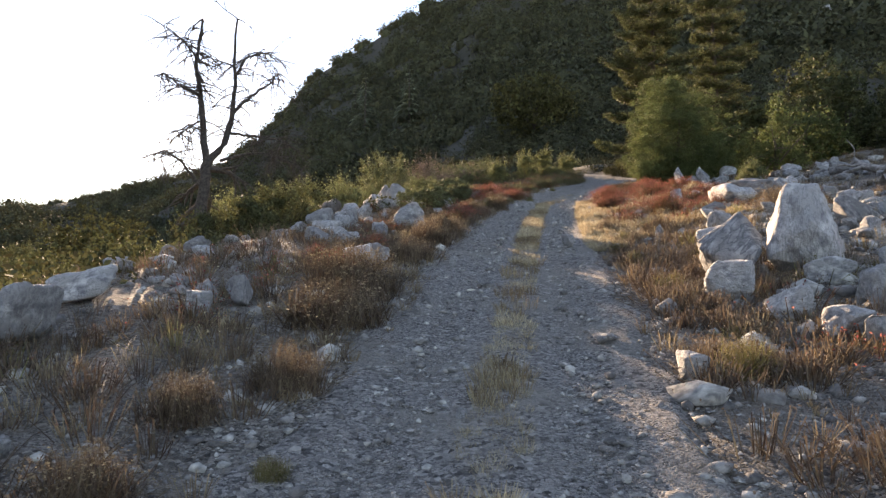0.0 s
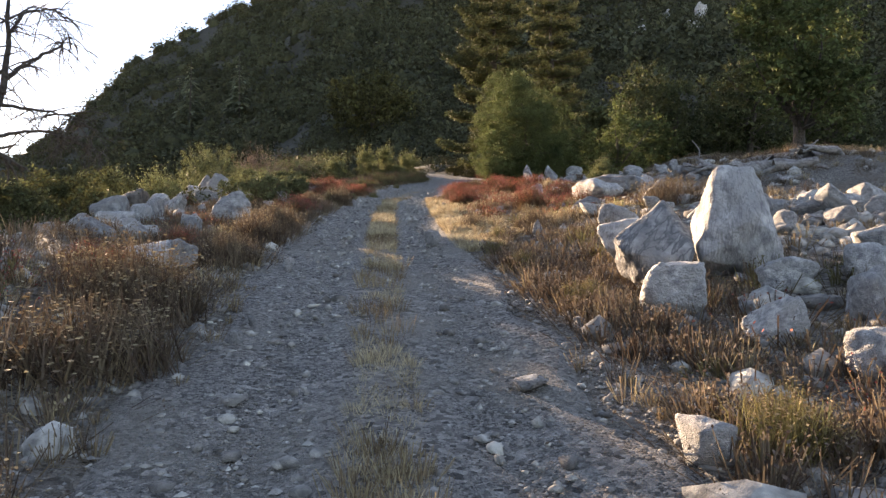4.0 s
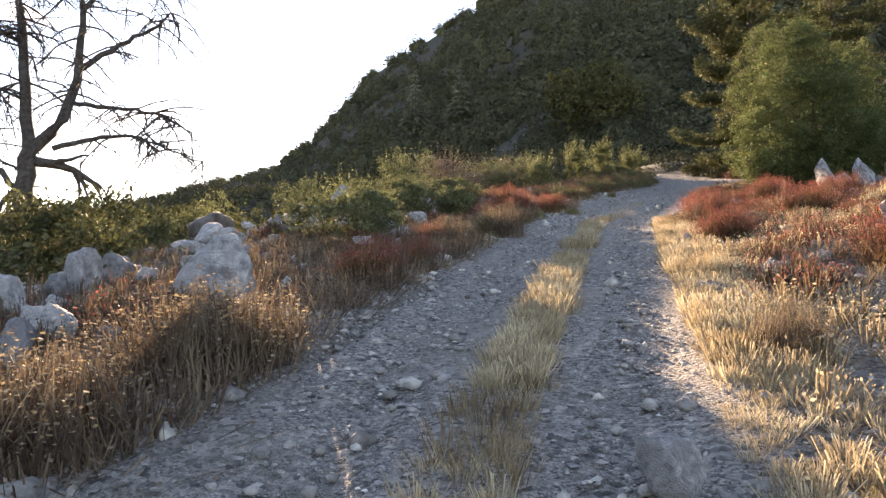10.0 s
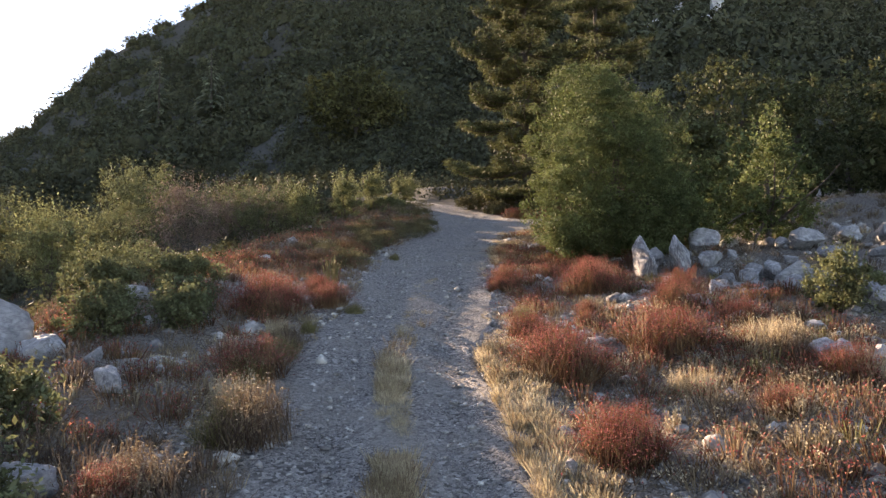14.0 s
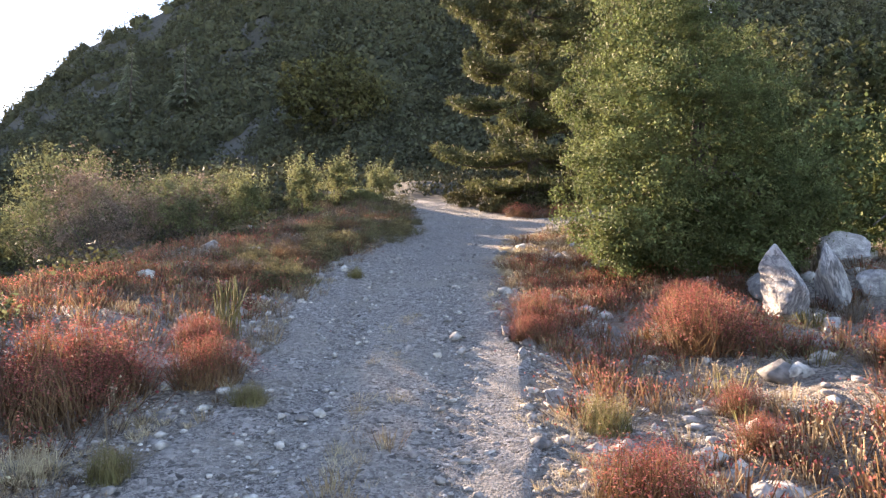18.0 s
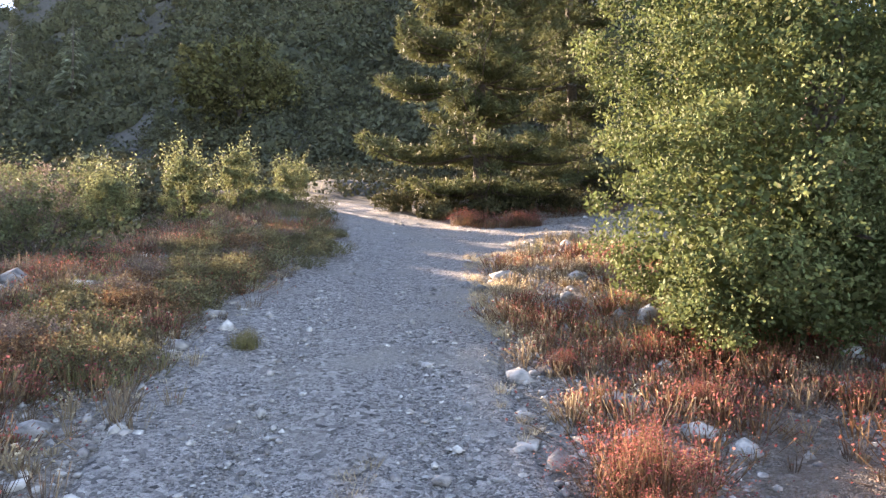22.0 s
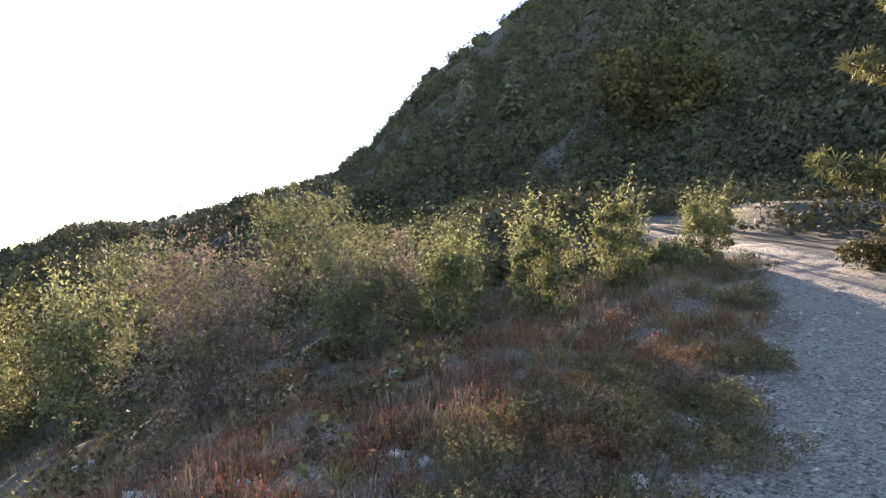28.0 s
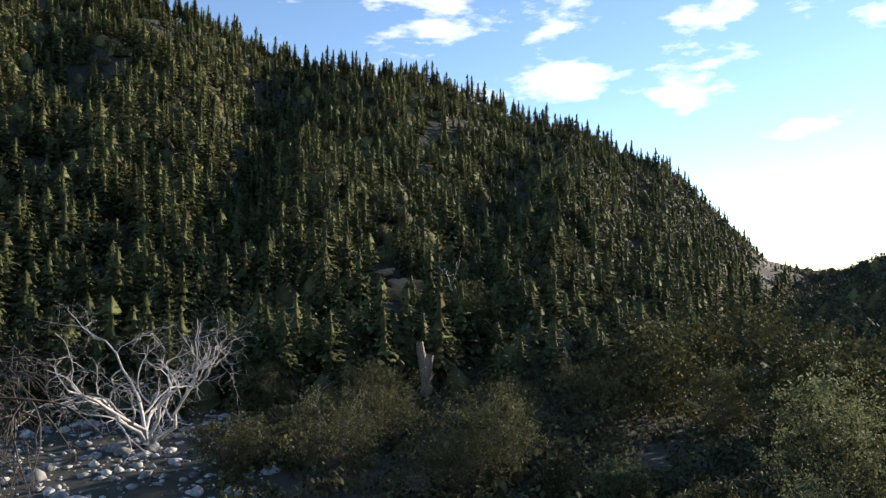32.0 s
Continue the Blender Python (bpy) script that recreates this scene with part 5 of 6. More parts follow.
fir(-27.8, 247.0, 25.0, 12.0)
fir(-10.6, 219.0, 24.0, 12.0)
fir(-38.0, 300.0, 17.0, 7.0)

broad_tree("incense_cedar", 26.5, 34.0, 10.5, [(0, 0, 6.0, 2.6, 2.6, 4.2), (-1.6, 0.5, 7.6, 1.5, 1.5, 2.2), (2.2, 0.5, 7.2, 1.9, 1.8, 2.6), (1.0, -1.2, 3.4, 2.2, 1.8, 2.0), (-1.4, -1.0, 4.0, 1.5, 1.5, 1.8)], 9000, 0.14, OAK_LEAF, "tall shaggy dark tree with bare grey limbs showing", sprays=500)
broad_tree("small_oak", 18.3, 38.2, 4.6, [(0, 0, 1.6, 1.2, 1.2, 1.6), (0.2, 0, 3.5, 0.6, 0.6, 1.1), (-0.9, 0.2, 0.9, 1.1, 1.1, 1.0), (-2.2, 0.4, 1.4, 1.4, 1.2, 1.5), (1.2, 0.3, 0.9, 1.1, 1.0, 1.0)], 16000, 0.055, OAK_LEAF, "slim young oak with yellow-green top", sprays=300)
for tx, ty, th in ((20.5, 45.5, 5.6), (27.5, 48.5, 7.5), (31.5, 44.5, 8.0), (35.0, 51.5, 9.0), (29.5, 55.5, 9.5), (38.0, 44.0, 8.5)):
    broad_tree("shade_oak", tx, ty, th, [(0, 0, th * 0.45, th * 0.33, th * 0.33, th * 0.42), (th * 0.22, 0, th * 0.3, th * 0.26, th * 0.26, th * 0.3), (-th * 0.2, 0.3, th * 0.28, th * 0.27, th * 0.25, th * 0.28), (0.1, -0.2, th * 0.72, th * 0.2, th * 0.2, th * 0.24)], 7000, 0.13, PINE_LEAF, "dense dark oak in the shade of the mountain", sprays=120, group="shaded oaks")
broad_tree("small_oak", 24.0, 46.0, 5.0, [(0, 0, 2.4, 2.2, 2.2, 2.2), (1.8, 0, 2.0, 1.6, 1.6, 1.8)], 5000, 0.11, OAK_LEAF, "dark young oak in shade behind the track", sprays=200)


# ---- dead trees and wood ----
def branch_out(bits, start, direction, length, r0, depth, droop=0.0, spread=0.7, kids=4, bend=0.35):
    """Recursive crooked branches."""
    p, r = limb(start, direction, length, r0, r0 * 0.35, 7, bend, droop)
    bits.append(tube(p, r, 6 if depth > 1 else 4))
    if depth == 0:
        return
    for k in range(kids):
        i = rng.integers(2, 8)
        d = p[min(i, 7)] - p[max(i - 2, 0)]
        d = d / (np.linalg.norm(d) + 1e-9) + rng.normal(size=3) * spread
        branch_out(bits, p[i], d, length * rng.uniform(0.35, 0.65), r[i] * 0.65, depth - 1, droop + 0.12, spread, kids, bend)


def dead_bank_tree():
    """The bare twin-stemmed tree on the bank, its two stems and long drooping limbs."""
    base = thing("dead_tree", (-10.4, 30.5, zat(-10.4, 30.5) - 0.1), "bare dead twin-stemmed tree with drooping twigs above the bank", "tree")
    right = np.array([0.734, 0.68, 0.0])
    depth = np.array([-0.68, 0.734, 0.0])
    foot = np.array([0, 0, 6.45 - zat(-10.4, 30.5)])

    def line(pts, r0, r1, name, twigs):
        p = np.array([foot + right * (a * 0.0155) + depth * c * 1.6 + [0, 0, b * 0.0155] for a, b, c in pts])
        t = np.linspace(0, 1, len(p))
        tt = np.linspace(0, 1, 16)
        p = np.stack([np.interp(tt, t, p[:, k]) for k in range(3)], 1) + rng.normal(size=(16, 3)) * 0.025
        limb_ob = put(name, mesh_of(name, *tube(p, np.linspace(r0, r1, 16) * 1.35, 7), DARKWOOD, True), base)
        for k in range(twigs * 3):
            bits = []
            i = rng.integers(4, 16)
            d = rng.normal(size=3) + right * 0.2
            d[2] = rng.uniform(-0.6, 0.5)
            branch_out(bits, p[i], d, rng.uniform(0.7, 2.1), max(r1 * 0.9, 0.028), 1, 0.9, 0.8, 6)
            put("twig", mesh_of("twig", *merge(bits), DARKWOOD, True), limb_ob)
    line([(-12, -foot[2] / 0.0155 - 10, 0), (-20, -150, 0), (-8, -60, 0), (0, 0, 0)], 0.2, 0.17, "trunk", 2)
    line([(0, 0, 0), (-8, 120, 0.1), (-14, 200, 0.2), (-18, 300, 0.3), (-6, 420, 0.2)], 0.13, 0.04, "stem", 12)
    line([(0, 0, 0), (48, 65, -0.1), (68, 140, -0.1), (76, 210, -0.2), (72, 290, -0.2), (80, 430, -0.2)], 0.13, 0.035, "stem", 10)
    line([(68, 150, -0.1), (125, 205, 0.1), (180, 250, 0.2), (215, 275, 0.2), (240, 310, 0.3)], 0.07, 0.02, "limb", 8)
    line([(60, 95, -0.1), (110, 90, -0.3), (170, 92, -0.5), (220, 78, -0.6), (250, 58, -0.7)], 0.055, 0.015, "limb", 8)
    line([(35, 15, -0.1), (90, 32, -0.2), (145, 46, -0.4), (200, 30, -0.5), (278, 4, -0.6)], 0.06, 0.015, "limb", 8)
    line([(-12, 195, 0.2), (-60, 215, 0.3), (-100, 250, 0.5), (-130, 240, 0.6)], 0.05, 0.015, "limb", 8)
    line([(-6, 90, 0), (-50, 110, 0.2), (-80, 60, 0.3)], 0.04, 0.012, "limb", 6)
    line([(-18, 300, 0.2), (-60, 350, 0.3), (-110, 380, 0.4)], 0.04, 0.012, "limb", 7)
    line([(-20, -60, 0), (-60, 0, 0.2), (-110, 30, 0.3), (-150, 10, 0.4)], 0.06, 0.015, "limb", 8)
    line([(74, 260, -0.2), (120, 330, -0.1), (185, 360, 0.1), (235, 345, 0.2)], 0.05, 0.015, "limb", 8)


dead_bank_tree()


def bare_tree(name, x, y, height, spread, label, mat, stems, r0, depth=3, kids=4, bend=0.35):
    base = thing(name, (x, y, zat(x, y) - 0.1), label, "tree")
    for k in range(stems):
        a = 6.283 * k / stems + rng.normal() * 0.3
        bits = []
        branch_out(bits, (0.15 * math.cos(a), 0.15 * math.sin(a), 0), (spread * math.cos(a), spread * math.sin(a), 1), height * rng.uniform(0.75, 1.0), r0, depth, 0.05, 0.75, kids, bend)
        put("stem", mesh_of("stem", *merge(bits), mat, True), base)
    return base


bare_tree("dead_white_tree", -64.0, 28.5, 13.5, 0.5, "bleached gnarled leafless tree standing on the rocky flat", BLEACHED, 6, 0.22, 3, 5, 0.75)
bare_tree("dead_snag", -97.0, 72.5, 13.0, 0.02, "thin grey leaning snag with a few bare twigs", BLEACHED, 1, 0.28, 2, 5)
bare_tree("bare_brush", -56.0, 46.0, 6.0, 0.6, "leafless grey brush on the stony flat", DEADWOOD, 5, 0.07, 2, 4)
for px, py, ph, lean in ((-79.0, 60.0, 7.0, -12), (-77.6, 59.2, 5.8, 8)):
    st = put("broken_trunk", mesh_of("broken_trunk", *tube(*limb((0, 0, -0.3), (0, 0, 1), ph, 0.75, 0.5, 6, 0.03), 10), SPLITWOOD, True))
    st.matrix_basis = pose(px, py, zat(px, py), 0, lean, 40)
    tagged(st, "upright broken tree trunk with pale split wood", "trunk", "broken trunks")

for lx, ly, yaw, pitch, ln, rad in ((16.4, 25.4, 20, 14, 3.6, 0.26), (17.6, 25.0, -35, 8, 2.8, 0.22), (18.4, 26.0, 70, 9, 2.6, 0.18), (19.3, 25.2, 5, 5, 3.2, 0.2), (18.8, 24.2, 160, 10, 2.4, 0.15), (17.2, 26.6, 110, 11, 2.2, 0.14), (20.2, 26.6, 40, 16, 2.0, 0.12), (15.6, 24.6, -10, 3, 2.2, 0.2), (20.4, 25.0, 200, 12, 2.0, 0.13)):
    bits = []
    branch_out(bits, (0, 0, 0), (1, 0, 0), ln, rad * 1.5, 1, 0.1, 0.45, 3)
    lg = put("driftwood_log", mesh_of("driftwood_log", *merge(bits), DEADWOOD, True))
    lg.matrix_basis = pose(lx, ly, zat(lx, ly) + rad * 0.8, 0, -pitch, yaw)
    tagged(lg, "weathered grey driftwood log with broken limbs in a heap", "log", "driftwood heap")
for lx, ly, yaw, ln in ((6.6, 31.5, 35, 0.4), (7.4, 32.2, 120, 0.5), (6.9, 32.6, 75, 0.35)):
    st = put("stick", mesh_of("stick", *tube(*limb((0, 0, 0), (1, 0, 0.05), ln, 0.012, 0.006, 5, 0.2), 5), DEADWOOD, True))
    st.matrix_basis = pose(lx, ly, zat(lx, ly) + 0.03, 0, 0, yaw)
    tagged(st, "short grey dead stick on the gravel", "stick", "sticks")
stalk_ob = thing("stalk_plant", (4.1, 37.0, zat(4.1, 37.0) - 0.02), "cluster of tall grey-green upright seed stalks", "plant")
for k in range(30):
    st_pts = limb((rng.normal() * 0.1, rng.normal() * 0.1, 0), (rng.normal() * 0.12, rng.normal() * 0.12, 1), rng.uniform(0.5, 0.9), 0.007, 0.01, 6, 0.1)
    put("stalk", mesh_of("stalk", *tube(*st_pts, 5), OLIVE_GRASS, True), stalk_ob)

# bare earth scar on the far slope, and pale outcrops high on the mountain
scar = thing("earth_scar", (-119.0, 64.0, zat(-119.0, 64.0)), "bare orange earth slip on the forested slope", "earth slip", kind="structure")
sc = rock_mesh("earth", 171, 16, 5, (1, 1, 1), 0.16)
sc.materials[0] = EARTH
for k, (ex, ey, ew, eh) in enumerate(((-2, 1, 7, 3.6), (3, -2.5, 6, 2.6), (-4, 4.5, 6, 3.0), (1.5, 3, 4.5, 2.2), (-5, -1.5, 5, 2.6))):
    eo = put("earth_slab", sc, scar)
    eo.matrix_basis = pose(ex, ey, zat(-119.0 + ex, 64.0 + ey) - zat(-119.0, 64.0) - 0.5 * eh, 0, 24, 70 * k) @ Matrix.Diagonal((ew, ew * 0.8, eh, 1))
for k in range(9):
    ox, oy = 91 + 12 * math.sin(k * 2.2), 154 + 9 * math.cos(k * 1.7)
    oc = put("outcrop", ROCKS[k % 8])
    oc.matrix_basis = pose(ox, oy, zat(ox, oy) - 0.8, 10 * k, 15, 40 * k) @ Matrix.Diagonal((3.4 + k % 3, 3.0, 4.2 + k % 2, 1))
    tagged(oc, "pale rock outcrop on the dark mountainside", "rock", "mountain outcrops")


# ---- loose rock, gravel and grass cover ----
ico = bmesh.new()
bmesh.ops.create_icosphere(ico, subdivisions=1, radius=1.0)
ICO_V = np.array([q.co[:] for q in ico.verts])
ICO_F = np.array([[q.index for q in p_.verts] for p_ in ico.faces])
ico.free()


OCT_V = np.array([(1, 0, 0), (0, 1, 0), (-1, 0, 0), (0, -1, 0), (0, 0, 1), (0, 0, -0.6)], float)
OCT_F = np.array([(0, 1, 4), (1, 2, 4), (2, 3, 4), (3, 0, 4)])


def stones(name, x, y, size, mat, label, sink=0.25, seed=1, fine=False):
    """Many loose stones joined as one."""
    r = np.random.default_rng(seed)
    n = len(x)
    sv, sf = (OCT_V, OCT_F) if fine else (ICO_V, ICO_F)
    jit = 1 + r.normal(size=(n, len(sv), 3)) * 0.27
    v = sv[None] * jit * (size[:, None, None] * np.stack([r.uniform(0.7, 1.35, n), r.uniform(0.7, 1.2, n), r.uniform(0.45, 0.85, n)], 1)[:, None, :])
    a = r.uniform(0, 6.28, n)
    c, s = np.cos(a)[:, None], np.sin(a)[:, None]
    v = np.stack([v[..., 0] * c - v[..., 1] * s, v[..., 0] * s + v[..., 1] * c, v[..., 2]], -1)
    v += np.stack([x, y, ground_z(x, y) + size * 0.2 - sink * size * 0.5], 1)[:, None]
    f = (sf[None] + (np.arange(n) * len(sv))[:, None, None]).reshape(-1, 3)
    return tagged(put(name, mesh_of(name, v.reshape(-1, 3), f, mat)), label, "stones", kind="stuff")


r_ = np.random.default_rng(11)
n_ = 13000
yy = r_.uniform(0, 1, n_) ** 1.1 * 56 + 1.5
uu = r_.uniform(-3.4, 3.6, n_)
stones("gravel", np.interp(yy, CY, CX) + uu, yy, np.clip(r_.lognormal(-3.8, 0.52, n_), 0.014, 0.12), STONES, "loose grey gravel strewn over the track", seed=2)
n_ = 42000
yy = r_.uniform(0, 1, n_) * 52 + 1.5
uu = r_.uniform(-3.2, 3.4, n_)
stones("fine_gravel", np.interp(yy, CY, CX) + uu, yy, np.clip(r_.lognormal(-4.15, 0.4, n_), 0.009, 0.035), STONES, "fine crushed stone covering the wheel tracks", seed=6, fine=True)
n_ = 2600
xx = r_.uniform(12, 30, n_)
stones("branch_gravel", xx, np.interp(xx, [11, 16, 22, 32, 45], [50.2, 50.8, 50.2, 48.5, 45]) + r_.uniform(-2.6, 2.6, n_), np.clip(r_.lognormal(-3.6, 0.5, n_), 0.015, 0.12), STONES, "loose stone on the level branch track", seed=7)
n_ = 4200
yy = r_.uniform(1.5, 48, n_)
uu = np.where(r_.random(n_) < 0.45, -1.8 - r_.random(n_) ** 1.4 * 9, 1.7 + r_.random(n_) ** 1.2 * 9)
stones("verge_stones", np.interp(yy, CY, CX) + uu, yy, np.clip(r_.lognormal(-2.9, 0.6, n_), 0.03, 0.26), STONES, "pale broken stones among the verge plants", seed=3)
n_ = 420
stones("rubble", r_.uniform(13, 36, n_), r_.uniform(22, 40, n_), np.clip(r_.lognormal(-2.1, 0.55, n_), 0.06, 0.4), STONES, "heaped grey rubble above the track", seed=8)
n_ = 1500
yy = r_.uniform(5, 22, n_)
uu = 4.4 + r_.random(n_) ** 0.8 * 8.5
stones("boulder_rubble", np.interp(yy, CY, CX) + uu, yy, np.clip(r_.lognormal(-2.25, 0.5, n_), 0.05, 0.3), STONES, "grey broken rubble heaped round the boulders", seed=9)
n_ = 2600
stones("flat_stones", r_.uniform(-95, -40, n_), r_.uniform(-4, 40, n_), np.clip(r_.lognormal(-1.6, 0.65, n_), 0.1, 1.1), PALE_STONES, "pale boulders covering the dry stream flat", seed=4)
for k in range(400):
    side_ = k % 5
    if side_ in (0, 4):
        ry, ru = r_.uniform(5, 20), r_.uniform(4.2, 11)
    elif side_ == 1:
        ry, ru = r_.uniform(8, 36), r_.uniform(-8.5, -4.8)
    elif side_ == 2:
        ry, ru = r_.uniform(26, 38), r_.uniform(6.0, 14)
    else:
        ry, ru = r_.uniform(8, 26), r_.uniform(6.5, 14)
    rw_ = float(np.clip(r_.lognormal(-1.1, 0.5), 0.14, 1.1))
    rock(float(np.interp(ry, CY, CX)) + ru, ry, rw_, rw_ * r_.uniform(0.5, 0.85), "block" if k % 2 else "round", tilt=float(r_.uniform(-15, 15)))


def tufts(name, x, y, size, per, mat, label, seed, spread=0.5, width=0.0035):
    """Grass blades in small tufts, joined as one."""
    r = np.random.default_rng(seed)
    n = len(x) * per
    s = np.repeat(size, per) * r.uniform(0.5, 1.15, n)
    a, q = r.uniform(0, 6.283, n), np.sqrt(r.random(n))
    bx_, by_ = np.repeat(x, per) + np.cos(a) * q * s * 0.45, np.repeat(y, per) + np.sin(a) * q * s * 0.45
    base = np.stack([bx_, by_, np.repeat(ground_z(x, y), per) - 0.02], 1)
    lean = np.stack([np.cos(a) * q, np.sin(a) * q, np.zeros(n)], 1) * (s * spread)[:, None] + r.normal(size=(n, 3)) * (s * 0.12)[:, None] * [1, 1, 0]
    top = base + lean + np.stack([np.zeros(n), np.zeros(n), s], 1)
    sd = np.stack([-np.sin(a * 3), np.cos(a * 3), np.zeros(n)], 1) * width
    head = np.stack([base - sd, base + sd, top + sd * 0.9, top - sd * 0.9], 1).reshape(-1, 3)
    return tagged(put(name, mesh_of(name, head, np.arange(4 * n).reshape(-1, 4), mat)), label, "grass", kind="stuff")


def strip(n, y0, y1, u0, u1, seed, gaps=-0.35):
    r = np.random.default_rng(seed)
    y = r.uniform(y0, y1, n)
    u = r.uniform(u0, u1, n)
    x = np.interp(y, CY, CX) + u
    keep = smooth_noise(x, y, 0.9, seed) + 0.6 * smooth_noise(x, y, 2.6, seed + 1) > gaps
    return x[keep], y[keep]


def cover(name, mat, label, seed, zones, size, per, spread=0.5, width=0.0035):
    xs, ys = zip(*[strip(*z[:5], seed + k, *z[5:]) for k, z in enumerate(zones)])
    x, y = np.concatenate(xs), np.concatenate(ys)
    s = np.random.default_rng(seed).uniform(*size, len(x))
    tufts(name, x, y, s, per, mat, label, seed, spread, width)


def mounds(name, mat, tip_mat, label, seed, zones, per=52, width=0.0066):
    """Soft overlapping mounds of thin dry stems with fuzzy tips, joined as one."""
    r = np.random.default_rng(seed)
    xs, ys, hs = [], [], []
    for k, (n, y0, y1, u0, u1, h0, h1, gap) in enumerate(zones):
        x, y = strip(n, y0, y1, u0, u1, seed + 3 * k, gap)
        ok = road_depth(x, y) < -0.12
        x, y = x[ok], y[ok]
        xs.append(x)
        ys.append(y)
        hs.append(r.uniform(h0, h1, len(x)) * r.uniform(0.7, 1.0, len(x)))
    x, y, h = np.concatenate(xs), np.concatenate(ys), np.concatenate(hs)
    m = len(x)
    n = m * per
    wide = np.repeat(np.clip(h * r.uniform(1.3, 2.6, m), 0.3, 1.1), per)
    hh = np.repeat(h, per)
    a, q = r.uniform(0, 6.283, n), np.abs(r.normal(size=n)) * 0.55
    ph = np.repeat(r.uniform(0, 6.283, m), per)
    rad = wide * q * (1 + 0.3 * np.sin(2 * a + ph))
    bx_, by_ = np.repeat(x, per) + np.cos(a) * rad * 0.75, np.repeat(y, per) + np.sin(a) * rad * 0.75
    base = np.stack([bx_, by_, ground_z(bx_, by_) - 0.02], 1)
    up = hh * np.exp(-0.9 * q * q) * r.uniform(0.45, 1.08, n)
    top = base + np.stack([np.cos(a) * rad * 0.5, np.sin(a) * rad * 0.5, up], 1) + r.normal(size=(n, 3)) * (hh * 0.1)[:, None] * [1, 1, 0]
    t = r.uniform(0, 6.283, n)
    sd = np.stack([-np.sin(t), np.cos(t), np.zeros(n)], 1) * width
    blade = np.stack([base - sd, base + sd, top + sd * 0.7, top - sd * 0.7], 1).reshape(-1, 3)
    tip = np.repeat(top, 1, 0) + r.normal(size=(n, 3)) * [0.012, 0.012, 0.02]
    tv, tf = leaf_quads(tip, 0.021, 1.6)
    v = np.concatenate([blade, tv])
    f = np.concatenate([np.arange(4 * n).reshape(-1, 4), tf + 4 * n])
    slots = np.concatenate([np.zeros(n, int), np.ones(n, int)])
    return tagged(put(name, mesh_of(name, v, f, [mat, tip_mat], False, slots)), label, "dry shrubs", kind="stuff")


sp = np.random.default_rng(5)
sx_, sy_ = sp.uniform(-100, -16, 2300), sp.uniform(8, 112, 2300)
keep_ = (np.hypot(sx_ + 20, sy_ - 54) > 5.5) & (sx_ - np.interp(sy_, CY, CX) < -17) & ((sy_ > 36) | (sx_ > -40))
fp = np.stack([sx_[keep_], sy_[keep_], ground_z(sx_[keep_], sy_[keep_]) - 0.1], 1)
forest("flat_scrub", fp, sp.uniform(1.2, 4.2, len(fp)), DUSTY_LEAF, "low dusty scrub covering the stream flat", "round", 60, 0.6, 0.11, 0)
bp_ = np.random.default_rng(15)
by_, bu_ = bp_.uniform(0, 62, 520), bp_.uniform(-19, -6.2, 520)
bx_ = np.interp(by_, CY, CX) + bu_
fp = np.stack([bx_, by_, ground_z(bx_, by_) - 0.08], 1)
forest("bank_scrub", fp, bp_.uniform(0.4, 1.5, len(fp)), DUSTY_LEAF, "low dusty brush down the stony stream bank", "round", 110, 0.7, 0.065, 0)
mounds("brown_shrub_cover", TAN_BROWN, BROWN_LEAF, "brown dried shrubs crowding the verge", 300, ((170, 0, 14, -5.6, -1.9, 0.2, 0.42, -0.5), (400, 14, 28, -5.6, -1.8, 0.2, 0.45, -0.7), (120, 28, 44, -6.0, -1.9, 0.2, 0.42, -0.2), (210, 4, 17, 2.0, 4.4, 0.2, 0.4, -0.5), (110, 6.5, 14.5, 2.0, 3.3, 0.24, 0.4, -0.6), (160, 6, 40, -10, -5.4, 0.25, 0.5, -0.3), (120, 20, 42, 2.4, 9, 0.2, 0.36, 0.0), (90, 57, 62, -8, 8, 0.3, 0.6, -0.5), (620, 41, 60, -16, -4.5, 0.28, 0.5, -1.0), (300, 40, 74, -52, -16, 0.4, 0.9, -0.8), (150, 55, 68, -10, -1.9, 0.25, 0.5, -0.7), (260, 62, 80, -13, -1.3, 0.3, 0.6, -1.2), (120, 20, 46, 9, 22, 0.25, 0.45, -0.2), (260, 16, 48, 7, 20, 0.2, 0.42, -0.6), (300, 20, 48, 18, 34, 0.3, 0.55, -0.6)))
mounds("red_shrub_cover", RED_BROWN, RED_STEM, "rust red buckwheat crowding the verge", 330, ((60, 0, 9, 3.0, 6.0, 0.25, 0.45, -0.2), (80, 8, 22, -6.5, -3.8, 0.22, 0.4, 0.1), (420, 18, 32, 2.4, 8.5, 0.22, 0.42, -0.5), (300, 37, 47, 2.2, 6.5, 0.22, 0.42, -0.5), (120, 33, 40, 2.2, 6.0, 0.22, 0.4, -0.3), (120, 40, 66, -40, -14, 0.35, 0.7, -0.2), (130, 31, 43, 2.6, 9, 0.22, 0.45, 0.1), (300, 28, 44, -8, -2.4, 0.22, 0.45, -0.4), (480, 40, 55, -9.5, -2.3, 0.2, 0.42, -1.0), (60, 53.2, 54.6, 0.5, 5.0, 0.3, 0.5, -0.8), (70, 55, 59, 2.5, 14, 0.3, 0.5, -0.3)))
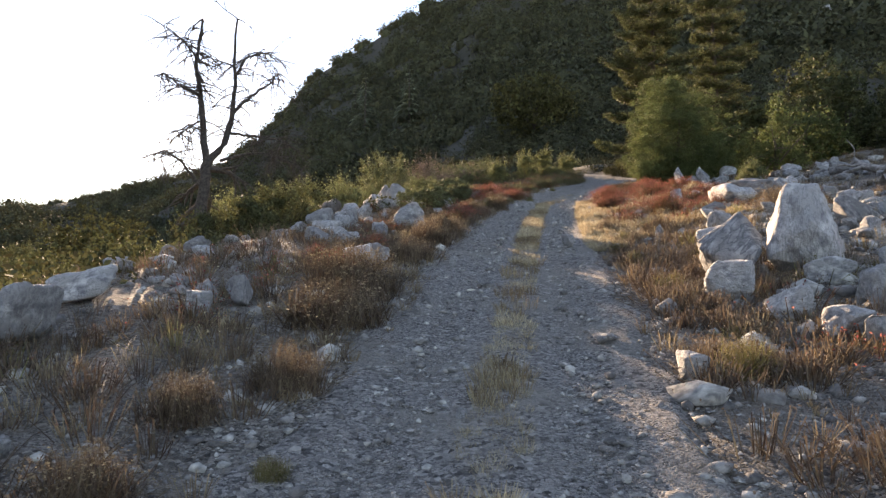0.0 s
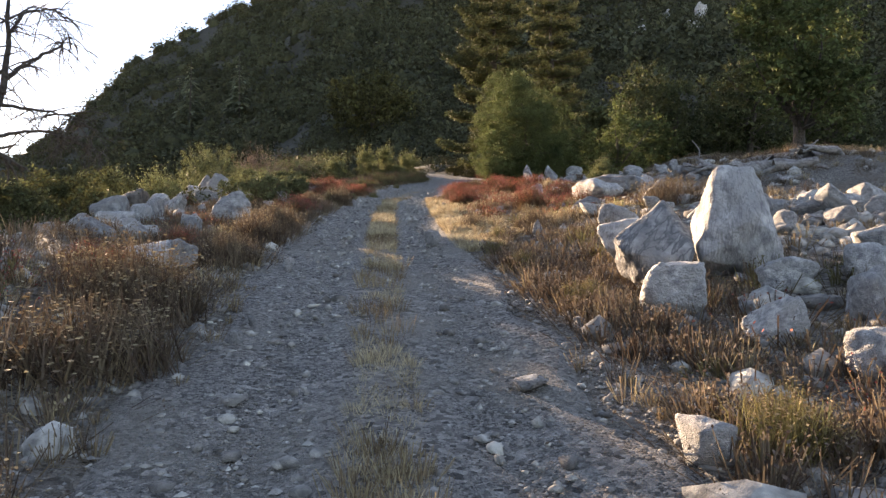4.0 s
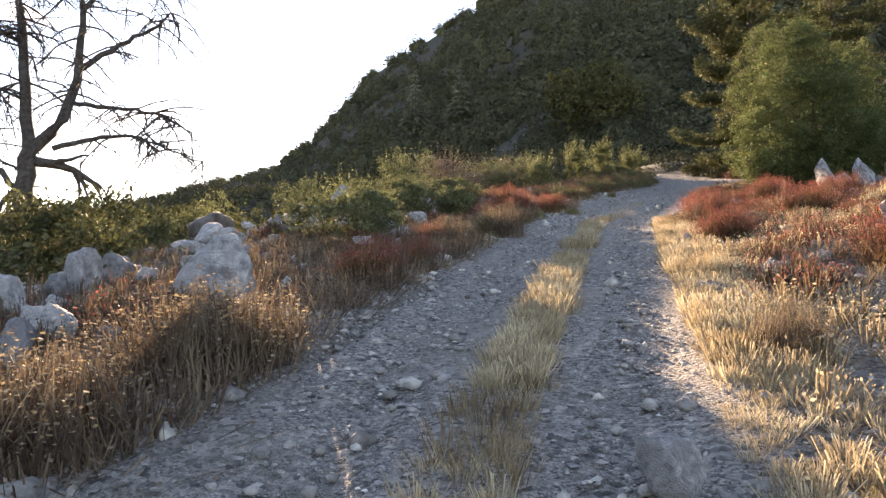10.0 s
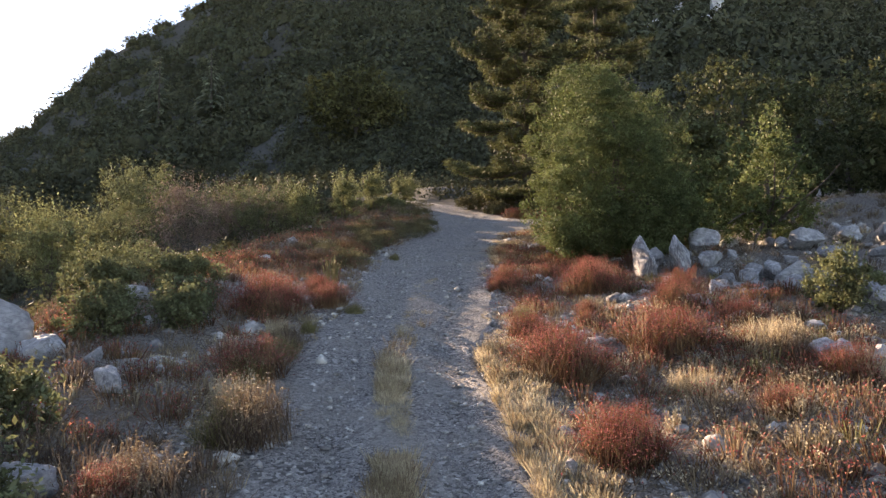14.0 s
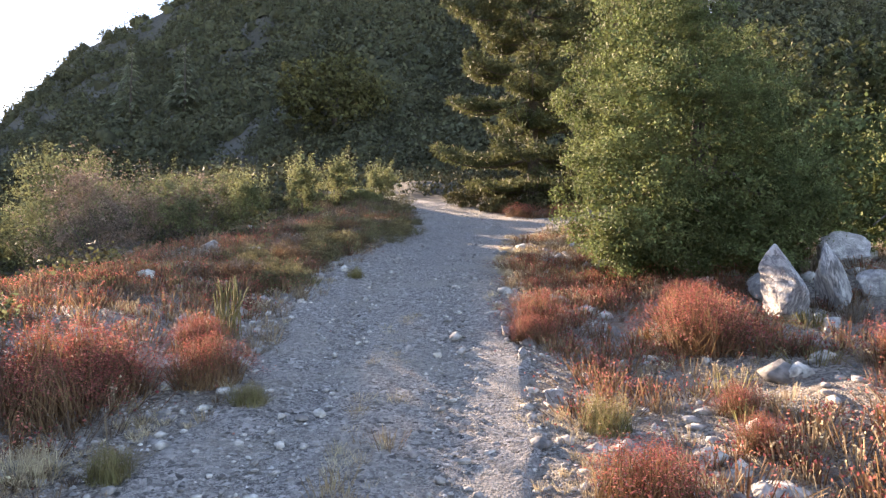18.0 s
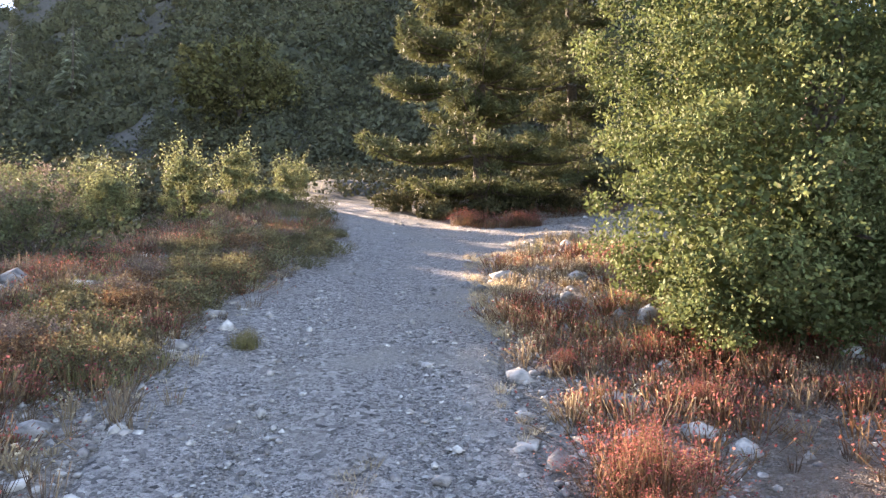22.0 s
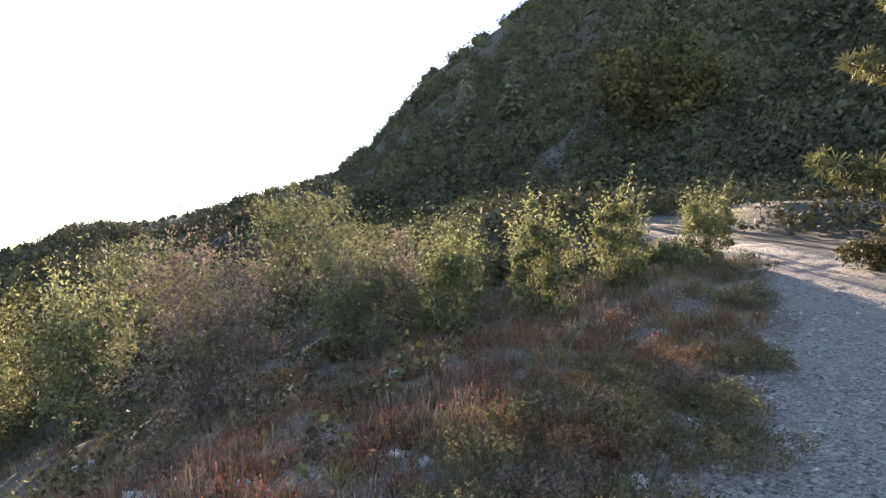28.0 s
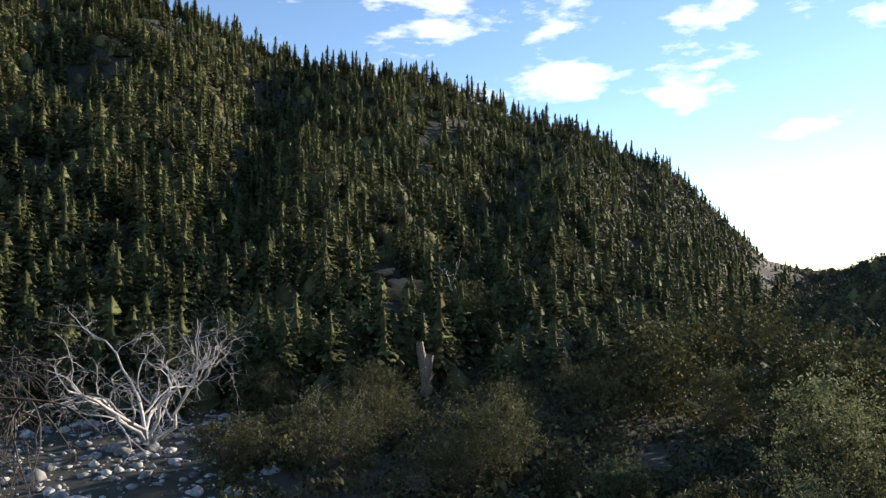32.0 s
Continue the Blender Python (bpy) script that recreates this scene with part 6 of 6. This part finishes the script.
mounds("tan_shrub_cover", TAN_GRASS, GOLD_GRASS, "tan and straw coloured grass mounds", 360, ((70, 0, 20, -5.5, -1.9, 0.14, 0.34, 0.1), (380, 16.5, 32, 1.9, 8.0, 0.18, 0.36, -0.5), (120, 42, 66, -34, -14, 0.3, 0.6, -0.2), (90, 26, 44, -4.5, -1.8, 0.14, 0.32, 0.0), (210, 38, 48.5, 1.9, 6.0, 0.15, 0.36, -0.6), (60, 8, 17, 2.2, 8.0, 0.15, 0.3, 0.1), (60, 53, 58, -8, -1.5, 0.2, 0.4, 0.0), (70, 30, 42, 3, 10, 0.12, 0.26, 0.1), (260, 14, 46, 7, 20, 0.15, 0.34, -0.5), (260, 20, 46, 18, 34, 0.25, 0.45, -0.5), (200, 49, 59, -38, -27, 0.3, 0.5, -0.9)))
mounds("green_herb_cover", OLIVE_GRASS, HERB_LEAF, "dark green low herbs at the edge of the bend", 390, ((230, 40, 53, -6.0, -2.1, 0.16, 0.32, -0.9), (50, 4, 20, 2.2, 6, 0.2, 0.4, 0.1), (60, 18, 36, 2.4, 8, 0.2, 0.4, 0.1), (50, 6, 30, -5, -2.2, 0.2, 0.36, 0.1), (60, 52, 60, -6, -1.8, 0.25, 0.5, -0.2), (50, 40, 48, 2.2, 5, 0.2, 0.4, 0.0)))
cover("golden_grass", GOLD_GRASS, "golden dry grass lining the wheel tracks", 200, ((1300, 18, 31, -0.22, 0.18, -0.35), (120, 31, 40, -0.25, 0.25, 0.0), (900, 15.5, 30, 1.4, 2.2, -0.5), (220, 30, 40, 1.5, 2.3, 0.0), (520, 5, 18.5, -0.26, 0.28, -0.1), (520, 40, 48, 1.8, 3.0), (620, 17, 29, 2.0, 6.5), (160, 30, 48, -2.6, -1.8)), (0.045, 0.135), 34, spread=0.8, width=0.0021)
cover("golden_tufts", GOLD_GRASS, "pale golden tufts on the crown of the track", 260, ((330, 4.5, 17.5, -0.22, 0.24, 0.1), (220, 15.5, 19, 1.5, 2.3, -0.2), (1400, 18, 31, -0.21, 0.18, -0.45), (800, 18, 31, 1.45, 2.25, -0.5)), (0.09, 0.2), 36, 0.6, 0.0034)
cover("tan_grass", TAN_GRASS, "tan dry grass over the verges", 220, ((500, 1, 27, -4.6, -1.6), (300, 27, 42, -4.5, -1.7), (350, 2, 20, 1.7, 5.0), (350, 20, 36, 1.8, 8.5), (200, 34, 46, 2.2, 6.0), (220, 4, 19, -0.3, 0.3, -0.2), (150, 20, 34, -0.3, 0.3), (300, 8, 24, 6, 13)), (0.08, 0.24), 24)
cover("brown_grass", TAN_BROWN, "dull brown grass and stems in the shade", 240, ((400, 1, 50, -5.5, -1.7), (200, 3, 18, 1.9, 5.5), (400, 2, 40, -10, -5), (300, 20, 42, 3, 12)), (0.1, 0.3), 24)
